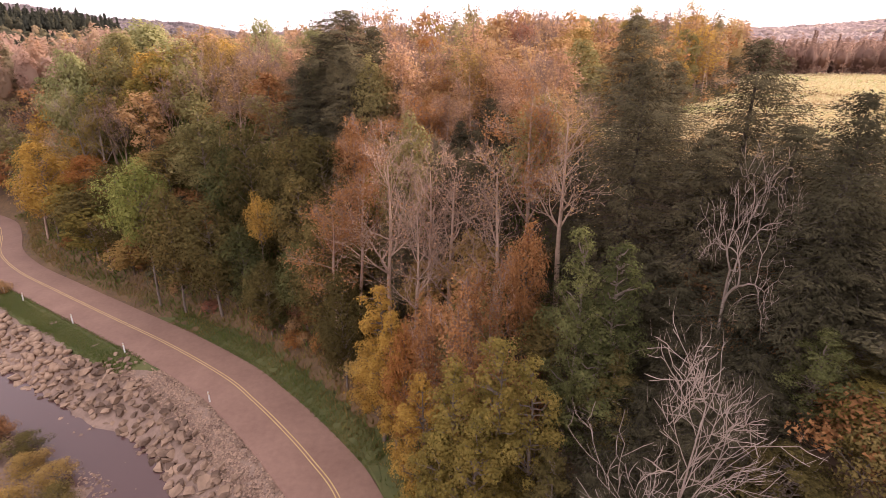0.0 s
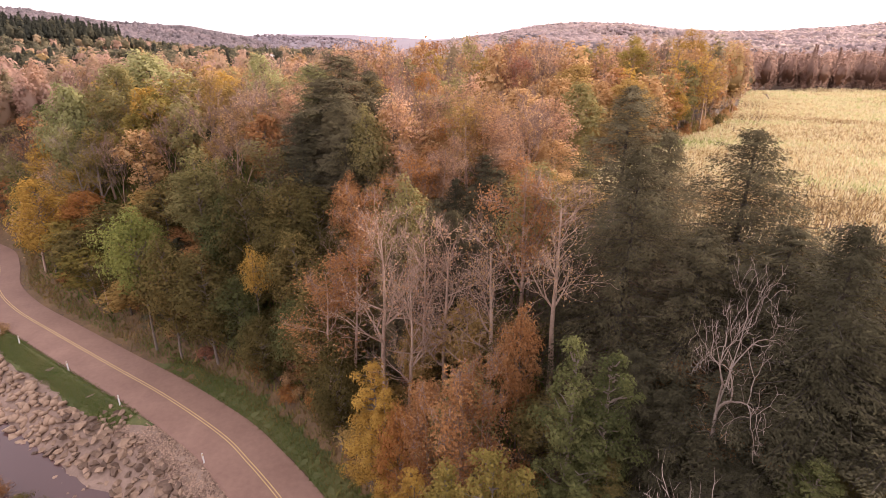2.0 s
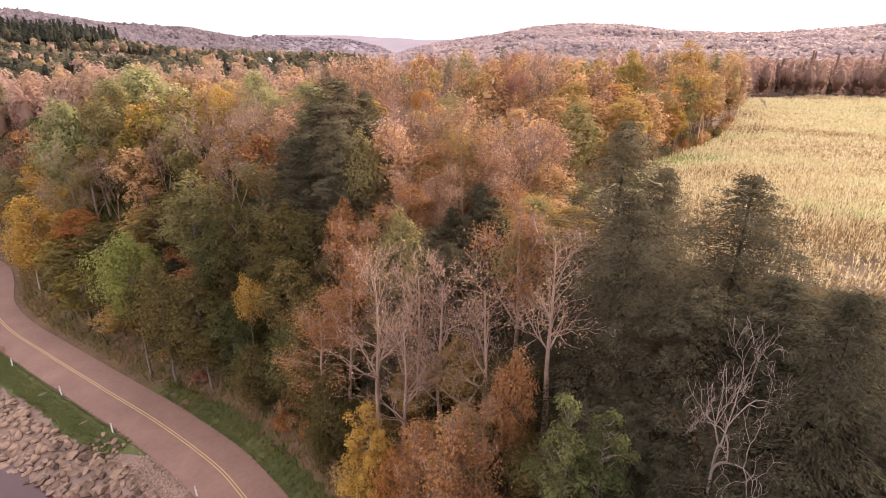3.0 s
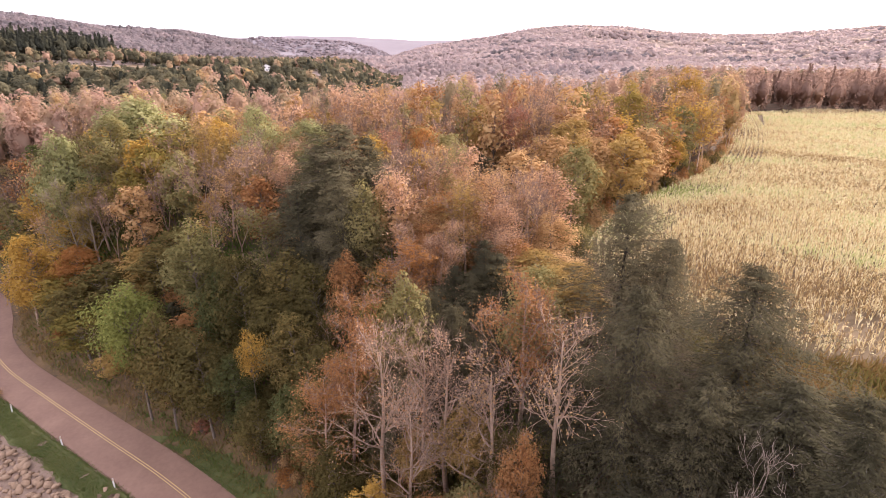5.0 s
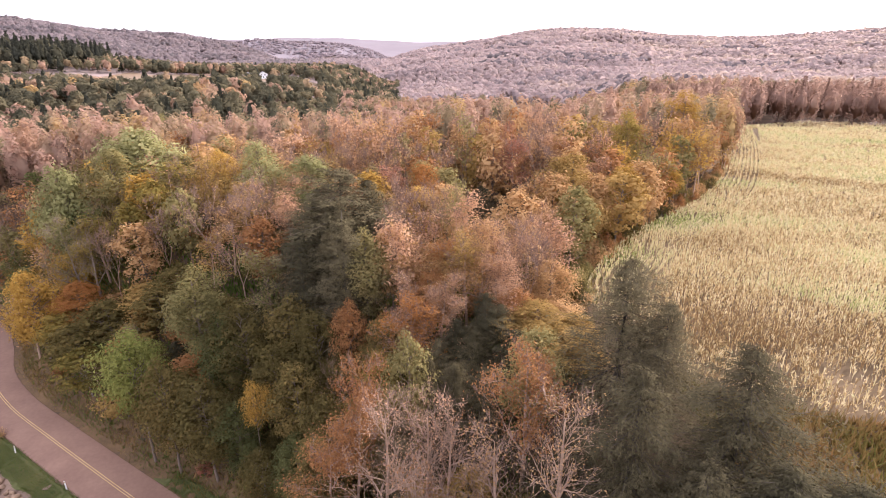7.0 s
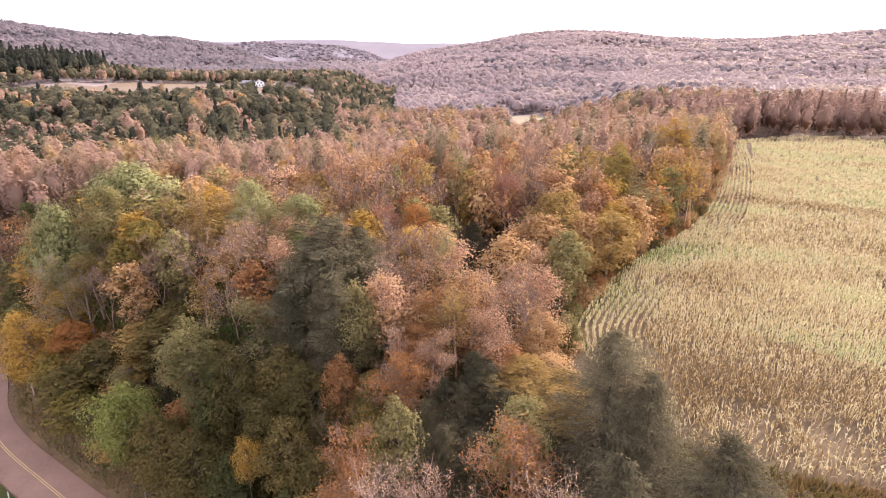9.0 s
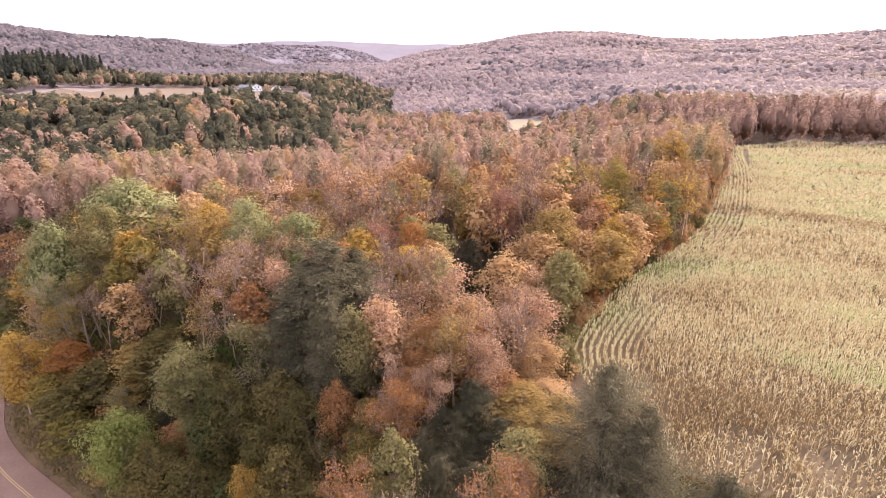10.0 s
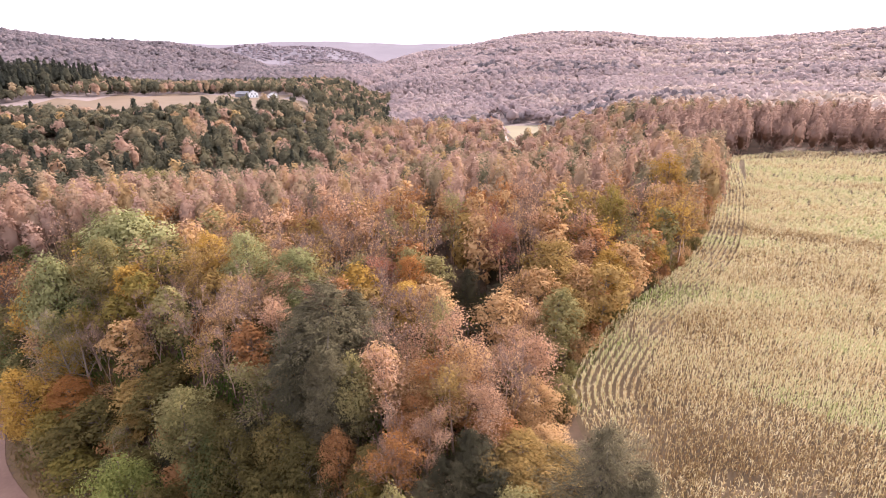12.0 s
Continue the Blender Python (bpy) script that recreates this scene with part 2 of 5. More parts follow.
def height(x, y):
    x, y = np.atleast_1d(x).astype(float), np.atleast_1d(y).astype(float)
    d, _ = road_d(x, y)
    plateau = 17.0 + 0.012 * (y - 60)
    low = 6 + 24 * sstep(-60, -135, x) * sstep(205, 330, y) + 22 * np.exp(-(((x + 420) / 120) ** 2 + ((y - 540) / 100) ** 2))
    off = sstep(150, 235, y) * sstep(95, 30, x - 0.25 * (y - 150))
    top = plateau * (1 - off) + low * off + 0.5 * waves(x, y, 9.0)
    z = np.where(d > 0, np.minimum(ROAD_Z - 0.15 + 0.35 * np.clip(d - 4.4, 0, 3.2) + 0.95 * np.clip(d - 7.6, 0, None), top), 0)
    soft = sstep(18, 40, d)
    z = np.where(d > 0, z * (1 - soft) + np.minimum(z, top) * soft, z)
    # towards the stream: verge, stone slope, bed, far bank
    e = -d - 2.0 * sstep(-32, -42, x) * sstep(30, 40, y)
    e = np.where(-d < 5.4, -d, np.maximum(e, 5.4))
    bed = ROAD_Z - 0.15 - 0.25 * sstep(3.6, 5.2, e) - 2.9 * sstep(5.0, 10.5, e) - 0.6 * sstep(10.0, 12.5, e)
    bed = bed + 0.7 * sstep(12.6, 15.4, e + 1.1 * waves(x, y, 3.0)) + 5.0 * sstep(17, 55, e) + 40 * sstep(60, 400, e)
    z = np.where(d > 0, z, bed)
    z = np.where(np.abs(d) < 4.2, ROAD_Z - 0.12, z)
    r, a = np.hypot(x, y - 13), np.degrees(np.arctan2(x, y - 13))
    left = 58 + 2000 * np.interp(a, [-90, -60, -37, -33, -29, -25, -22, -20, -16, -8], [0.04, 0.06, 0.0465, 0.041, 0.0325, 0.026, 0.0175, 0.012, -0.01, -0.03])
    mid = 60 + 2900 * np.interp(a, [-30, -20, -18, -14.5, -11, -9, -7, -3], [0.005, 0.017, 0.022, 0.0215, 0.0195, 0.015, 0.008, -0.02])
    right = 58 + 1850 * np.interp(a, [-8, -3.3, -1, 2.7, 5.6, 8.5, 11.4, 14, 17, 19.6, 22.3, 27, 30, 34, 36, 40, 60, 90],
                                  [-0.03, -0.005, 0.005, 0.0135, 0.0195, 0.029, 0.035, 0.036, 0.0345, 0.031, 0.0235, 0.0185, 0.017, 0.0205, 0.022, 0.026, 0.04, 0.03])
    far = np.where(np.abs(a) < 100, 67 + 4400 * np.interp(a, [-30, -23, -20, -14, -7, -3, 0, 5], [0.034, 0.0295, 0.027, 0.029, 0.0245, 0.021, 0.021, 0.019]) + 3 * np.sin(a * 1.1), 90)
    lumps = (9 * waves(x, y, 75.0) + 4 * waves(y, x, 31.0)) * sstep(480, 800, r)
    z = np.maximum(z, hill(r, 700, 2000, left, -10) + lumps)
    z = np.maximum(z, hill(r, 1500, 2900, mid, -60) + lumps)
    z = np.maximum(z, hill(r, 400, 1850, right, 2) + lumps * sstep(1900, 1300, r))
    return np.maximum(z, hill(r, 2600, 4400, far, -60))


def ground_z(x, y):
    return float(height(x, y)[0])


# ---- mesh helpers ----
def np_mesh(name, verts, faces, mat=None, tone=None, shade=None):
    """A mesh from vertex and face arrays (faces all of one size)."""
    me = bpy.data.meshes.new(name)
    verts, faces = np.asarray(verts, np.float32), np.asarray(faces, np.int32)
    n, k = faces.shape
    me.vertices.add(len(verts))
    me.vertices.foreach_set("co", verts.ravel())
    me.loops.add(n * k)
    me.loops.foreach_set("vertex_index", faces.ravel())
    me.polygons.add(n)
    me.polygons.foreach_set("loop_start", np.arange(0, n * k, k, dtype=np.int32))
    if tone is not None:
        me.attributes.new("tone", "FLOAT", "POINT").data.foreach_set("value", np.asarray(tone, np.float32))
    me.update(calc_edges=True)
    if shade is not None:       # leaves take the shading of the clump that they clothe
        me.attributes.new("custom_normal", "FLOAT_VECTOR", "POINT").data.foreach_set("vector", np.asarray(shade, np.float32).ravel())
    if mat:
        me.materials.append(mat)
    return me


def part(name, mesh, parent, label="", mat=None):
    ob = new(name, mesh)
    ob.parent = parent
    if mat:
        ob.material_slots[0].link = "OBJECT"
        ob.material_slots[0].material = mat
    return tagged(ob, label)


def bm_mesh(name, bm, mat=None):
    me = bpy.data.meshes.new(name)
    bm.to_mesh(me)
    bm.free()
    if mat:
        me.materials.append(mat)
    return me


def unit(v):
    return v / np.maximum(np.linalg.norm(v, axis=-1, keepdims=True), 1e-9)


def leaf_blades(rng, centres, size, outward, narrow=0.55, bias=1.5, axis=None, up=0.45, jitter=0.7):
    """Three-cornered leaf blades, turned mostly outwards and up."""
    n = len(centres)
    normal = unit(outward * bias + np.array([0, 0, up]) + rng.normal(0, jitter, (n, 3)))
    u = rng.normal(0, 1, (n, 3)) if axis is None else axis + rng.normal(0, 0.25, (n, 3))
    u = unit(u - (u * normal).sum(1, keepdims=True) * normal)
    v = np.cross(normal, u)
    s = (size * rng.uniform(0.6, 1.4, n))[:, None]
    w = s * narrow * rng.uniform(0.6, 1.2, (n, 1))
    verts = np.stack([centres - u * s * 0.7 + v * w, centres - u * s * 0.7 - v * w, centres + u * s], 1).reshape(-1, 3)
    return verts, np.arange(3 * n).reshape(n, 3)


def tubes(segs, sides):
    """Tapered limbs: rows of start, end and both radii."""
    s = np.array(segs, float)
    p, q, r0, r1 = s[:, :3], s[:, 3:6], s[:, 6], s[:, 7]
    d = unit(q - p)
    ref = np.where(np.abs(d[:, 2:3]) > 0.9, np.array([[1.0, 0, 0]]), np.array([[0, 0, 1.0]]))
    u = unit(np.cross(d, ref))
    v = np.cross(d, u)
    a = np.arange(sides) * 2 * np.pi / sides
    ring = u[:, None] * np.cos(a)[None, :, None] + v[:, None] * np.sin(a)[None, :, None]
    verts = np.concatenate([p[:, None] + ring * r0[:, None, None], q[:, None] + ring * r1[:, None, None]], 1).reshape(-1, 3)
    k = np.arange(sides)
    quad = np.stack([k, (k + 1) % sides, (k + 1) % sides + sides, k + sides], 1)
    faces = (quad[None] + (np.arange(len(s)) * 2 * sides)[:, None, None]).reshape(-1, 4)
    return verts, faces


# ---- trees ----
def grow(rng, h, bare, kids, levels, reach, rise, stems=1, r0=None, steps=(9, 5, 4, 3)):
    """Trunk and limbs: bare is the height of the first limb, reach the length of the lowest limbs.
    Returns the limbs and the points where twigs and leaves gather."""
    segs, tips = [], []
    r0 = r0 or h * 0.011

    def limb(p, d, length, r, lv):
        count = steps[min(lv, len(steps) - 1)]
        for i in range(count):
            d = unit(d + rng.normal(0, 0.03 + 0.06 * lv, 3) + np.array([0, 0, rise * (0.3 if lv else 0.25)]))
            q = p + d * length / count
            ra, rb = r * (1 - 0.85 * i / count), r * (1 - 0.85 * (i + 1) / count)
            segs.append((*p, *q, max(ra, 0.017), max(rb, 0.011)))
            f = (i + 1) / count
            if lv < levels and (f * length > bare if lv == 0 else i >= 1):
                n = int(kids[lv]) + (rng.random() < kids[lv] % 1)
                for _ in range(n):
                    a = rng.uniform(0, 2 * np.pi)
                    side = unit(np.cross(d, [math.cos(a), math.sin(a), 0.3]))
                    lean = rng.uniform(0.55, 1.05)
                    cd = unit(d * math.cos(lean) + side * math.sin(lean))
                    size = reach * (1.2 - 0.8 * f) if lv == 0 else length * rng.uniform(0.4, 0.65)
                    limb(q, cd, size * rng.uniform(0.75, 1.2), max(rb * 0.62, 0.016), lv + 1)
            if lv >= levels - 1 and lv > 0:
                tips.append(q)
            p = q
        tips.append(p)

    for k in range(stems):
        a = 2 * np.pi * k / stems + rng.uniform(-0.4, 0.4)
        tilt = 0.015 if stems == 1 else rng.uniform(0.12, 0.26)
        limb(np.array([0.15 * k, 0, -0.4]), unit(np.array([math.cos(a) * tilt, math.sin(a) * tilt, 1])), (h - 0.4) * (1 if k == 0 else rng.uniform(0.75, 0.95)), r0, 0)
    return segs, np.array(tips)


def grown(rng, h, w, *rest, **more):
    """Limbs whose crown comes out at the width w."""
    segs, _ = grow(rng, h, rest[0], rest[1], rest[2], w * 0.4, *rest[3:], **more)
    s = np.array(segs)
    reach = w * 0.4 * w / 2 / max(np.percentile(np.hypot(s[:, 3], s[:, 4]), 98), 0.1)
    segs, tips = grow(rng, h, rest[0], rest[1], rest[2], reach, *rest[3:], **more)
    s = np.array(segs)
    k = np.array([1, 1, 1]) * [w / 2 / np.percentile(np.hypot(s[:, 3], s[:, 4]), 98)] * np.array([1, 1, 0]) + np.array([0, 0, h / s[:, 5].max()])
    s[:, :3] *= k
    s[:, 3:6] *= k
    return s, tips * k


def leafy_tree(rng, h, w, bare, n, size, lobes=24, lobe=0.27, peak=0.55, sides=5, limbs=2.2, steps=(8, 4), narrow=0.55):
    """A tree in full leaf: clumps of leaves over an uneven egg-shaped crown, each on a limb of its own."""
    ch = h - bare
    f = (np.arange(lobes) + rng.uniform(0, 1, lobes)) / lobes
    a = np.arange(lobes) * 2.4 + rng.normal(0, 0.5, lobes)
    prof = np.where(f < peak, 0.55 + 0.45 * np.sin(f / peak * np.pi / 2), np.cos(np.clip((f - peak) / (1 - peak), 0, 1) * np.pi / 2) ** 0.7)
    r = w * 0.5 * prof * rng.uniform(0.35, 0.85, lobes)
    size_l = w * lobe * rng.uniform(0.65, 1.2, lobes) * (0.6 + 0.4 * prof)
    cz = bare + ch * (0.08 + 0.84 * f) + rng.normal(0, 0.03, lobes) * h
    cl = np.column_stack([np.cos(a) * r, np.sin(a) * r, cz])
    share = size_l ** 2 / (size_l ** 2).sum()
    who = rng.choice(lobes, n, p=share)
    u = unit(rng.normal(0, 1, (n, 3)) + np.array([0, 0, 0.25]))
    rad = np.clip(rng.normal(0.85, 0.24, n), 0.2, 1.6)
    c = cl[who] + u * (rad * size_l[who])[:, None] * np.array([1, 1, 0.8])
    shade = unit(u + 0.5 * unit(c - np.array([0, 0, h * 0.5])) + np.array([0, 0, 0.25]))
    lv, lf = leaf_blades(rng, c, size, shade, narrow + 0.15, 1.9, None, 0.2, 0.45)
    segs = []
    zs = np.linspace(-0.4, h * 0.9, steps[0] + 1)
    wob = np.cumsum(rng.normal(0, 0.1, (steps[0] + 1, 2)), 0)
    wob[0] = 0
    tr = h * 0.012
    for i in range(steps[0]):
        segs.append((*wob[i], zs[i], *wob[i + 1], zs[i + 1], tr * (1 - 0.9 * i / steps[0]), tr * (1 - 0.9 * (i + 1) / steps[0])))
    for q in cl:
        z0 = min(max(bare * 0.7, q[2] - np.hypot(*q[:2]) * rng.uniform(0.6, 1.2)), h * 0.87)
        p = np.array([np.interp(z0, zs, wob[:, 0]), np.interp(z0, zs, wob[:, 1]), z0])
        for t in range(steps[1]):
            e = p + (q - p) / (steps[1] - t) + rng.normal(0, 0.12, 3) * (t < steps[1] - 1)
            segs.append((*p, *e, 0.055 * (1 - t / steps[1]) + 0.015, 0.055 * (1 - (t + 1) / steps[1]) + 0.012))
            p = e
    tv, tf = tubes(segs, sides)
    return np_mesh("trunk", tv, tf, BARK), np_mesh("crown", lv, lf, LEAF["green"], shade=shade.repeat(3, 0))


def twig_tree(rng, h, w, bare, n, leaves, leaf_size, levels=3, kids=(1.5, 1.3, 1.0), rise=0.5, stems=1, sides=4, twig=0.8, thick=0.022, steps=(9, 5, 4, 3), clump=0.45, girth=0.015):
    """A tree that has shed most leaves: limbs, a haze of fine twigs, and what leaves are left."""
    segs, tips = grown(rng, h, w, bare, kids, levels, rise, stems, min(h, 18) * girth, steps)
    tv, tf = tubes(segs, sides)
    c = tips[rng.integers(0, len(tips), n)] + rng.normal(0, 0.15, (n, 3))
    away = unit(unit(c - np.array([0, 0, h * 0.45])) * 0.8 + np.array([0, 0, 0.6]) + rng.normal(0, 0.5, (n, 3)))
    length = (twig * rng.uniform(0.5, 1.3, n))[:, None]
    side = unit(np.cross(away, rng.normal(0, 1, (n, 3)))) * thick
    wv = np.stack([c - side, c + side, c + away * length + side * 0.3, c + away * length - side * 0.3], 1).reshape(-1, 3)
    wf = np.arange(4 * n).reshape(n, 4)
    out = [np_mesh("trunk", tv, tf, BARK), np_mesh("branchwork", wv, wf, TWIG)]
    if leaves:
        c = tips[rng.integers(0, len(tips), leaves)] + rng.normal(0, clump, (leaves, 3))
        lv, lf = leaf_blades(rng, c, leaf_size, unit(c - np.array([0, 0, h * 0.5])), bias=0.8)
        out.append(np_mesh("crown", lv, lf, LEAF["tan"]))
    return tuple(out)


def forked_tree(rng, h, w, trunk, levels, spread, n, leaves=0, leaf_size=0.16, sides=4, girth=0.2, twig=0.7, thick=0.013, low_limb=False, clump=0.5, steps=3, crook=0.05):
    """A leafless tree whose trunk forks again and again into an upswept fan of limbs and fine twigs."""
    segs, tips = [], []

    def limb(p, d, length, r, lv):
        for i in range(steps):
            d = unit(d + rng.normal(0, crook + 0.025 * lv, 3) + np.array([0, 0, 0.02]))
            q = p + d * length / steps
            segs.append((*p, *q, max(r * (1 - 0.3 * i / steps), 0.014), max(r * (1 - 0.3 * (i + 1) / steps), 0.01)))
            if lv > 1 and i and rng.random() < 0.55:
                tips.append(q)
            p = q
        if lv == levels:
            tips.append(p)
            return
        kids = 3 if lv == 0 else 2 + (rng.random() < 0.3)
        turn = rng.uniform(0, 2 * np.pi)
        for k in range(kids):
            a = turn + 2 * np.pi * k / kids + rng.normal(0, 0.35)
            side = unit(np.cross(d, [math.cos(a), math.sin(a), 0.2]))
            lean = spread * rng.uniform(0.45, 1.25)
            limb(p, unit(d * math.cos(lean) + side * math.sin(lean) + np.array([0, 0, 0.1])), (length if lv else 5.6) * rng.uniform(0.62, 0.9), r * rng.uniform(0.5, 0.68), lv + 1)

    limb(np.array([0.0, 0, -0.4]), unit(np.array([rng.normal(0, 0.05), rng.normal(0, 0.05), 1])), trunk * 10, girth, 0)
    if low_limb:
        for a, z in ((rng.uniform(0, 6), trunk * 7.5), (rng.uniform(0, 6), trunk * 6)):
            limb(np.array([0, 0, z]), unit(np.array([math.cos(a), math.sin(a), 0.25])), 2.6, girth * 0.35, levels - 2)
    s, tips = np.array(segs), np.array(tips)
    k = np.array([1, 1, 0]) * w / 2 / np.percentile(np.hypot(s[:, 3], s[:, 4]), 97) + np.array([0, 0, h / s[:, 5].max()])
    s[:, :3] *= k
    s[:, 3:6] *= k
    tips = tips * k
    tv, tf = tubes(s, sides)
    c = tips[rng.integers(0, len(tips), n)] + rng.normal(0, 0.12, (n, 3))
    away = unit(unit(c - np.array([0, 0, h * 0.4])) * 0.8 + np.array([0, 0, 0.5]) + rng.normal(0, 0.5, (n, 3)))
    length = (twig * rng.uniform(0.5, 1.3, n))[:, None]
    side = unit(np.cross(away, rng.normal(0, 1, (n, 3)))) * thick
    wv = np.stack([c - side, c + side, c + away * length + side * 0.3, c + away * length - side * 0.3], 1).reshape(-1, 3)
    out = [np_mesh("trunk", tv, tf, BARK), np_mesh("branchwork", wv, np.arange(4 * n).reshape(n, 4), TWIG)]
    if leaves:
        c = tips[rng.integers(0, len(tips), leaves)] + rng.normal(0, clump, (leaves, 3))
        lv_, lf = leaf_blades(rng, c, leaf_size, unit(c - np.array([0, 0, h * 0.5])), bias=0.8)
        out.append(np_mesh("crown", lv_, lf, LEAF["tan"]))
    return tuple(out)


def conifer(rng, h, w, boughs, sprays, size, bare=1.0, sides=5, power=0.8):
    """A straight trunk with drooping boughs at all heights, each a flat feathered fan of short needle sprays."""
    segs = []
    for i in range(8):
        a, b = i / 8, (i + 1) / 8
        segs.append((0, 0, -0.4 + h * a, 0, 0, -0.4 + h * b, h * 0.012 * (1 - a) + 0.02, h * 0.012 * (1 - b) + 0.02))
    cs, ax, out = [], [], []
    bulge = rng.uniform(0, 2 * np.pi, 3)
    for i in range(boughs):
        f = ((i + rng.uniform(0, 1)) / boughs) ** 0.95
        z = bare + (h - bare) * f
        a = i * 2.4 + rng.normal(0, 0.5)
        uneven = 1 + 0.22 * math.sin(a + bulge[0] + f * 5) + 0.14 * math.sin(2 * a + bulge[1] - f * 9)
        reach = w * 0.5 * (1 - f) ** power * (0.7 + 0.3 * min(1, f * 5)) * uneven + 0.15
        lng = reach * rng.choice([0.55, 0.8, 1.0, 1.12]) * rng.uniform(0.85, 1.1)
        flat = np.array([math.cos(a), math.sin(a), 0])
        sideways = np.cross(flat, [0, 0, 1])
        lift = 0.9 * f ** 2 - 0.45 * (1 - f) * rng.uniform(0.2, 1.3)
        root = np.array([0, 0, z])
        end = root + flat * lng + np.array([0, 0, lift * lng * 0.6])
        segs.append((*root, *end, 0.03 * (1 - f) + 0.012, 0.008))
        m = max(14, int(sprays * (0.2 + 1.3 * (lng / (w * 0.5)) ** 1.2)))
        t = rng.uniform(0.08, 1.05, m) ** 0.75
        branch = rng.integers(-4, 5, m)                        # side branchlets of the fan
        off = branch / 4 * lng * 0.5 * np.clip(1.15 - t, 0.1, 1) + rng.normal(0, 0.08, m)
        pt = root + t[:, None] * (end - root) + off[:, None] * sideways
        pt[:, 2] += -0.22 * np.abs(off) - 0.13 * t ** 2 * lng + rng.normal(0, 0.13, m)
        pt += rng.normal(0, 0.06, pt.shape)
        cs.append(pt)
        ax.append(flat * 0.9 + sideways * np.sign(off)[:, None] * 0.6 + np.array([0, 0, -0.3]))
        out.append(unit(flat * 0.6 + np.array([0, 0, 0.5]) + rng.normal(0, 0.2, (m, 3)) + sideways * (off / max(lng, 0.3))[:, None] * 0.8))
    shade = np.vstack(out)
    tv, tf = tubes(segs, sides)
    lv, lf = leaf_blades(rng, np.vstack(cs), size, shade, 0.3, 1.3, np.vstack(ax), 0.1, 0.5)
    return np_mesh("trunk", tv, tf, BARK), np_mesh("foliage", lv, lf, LEAF["needle"], shade=shade.repeat(3, 0))


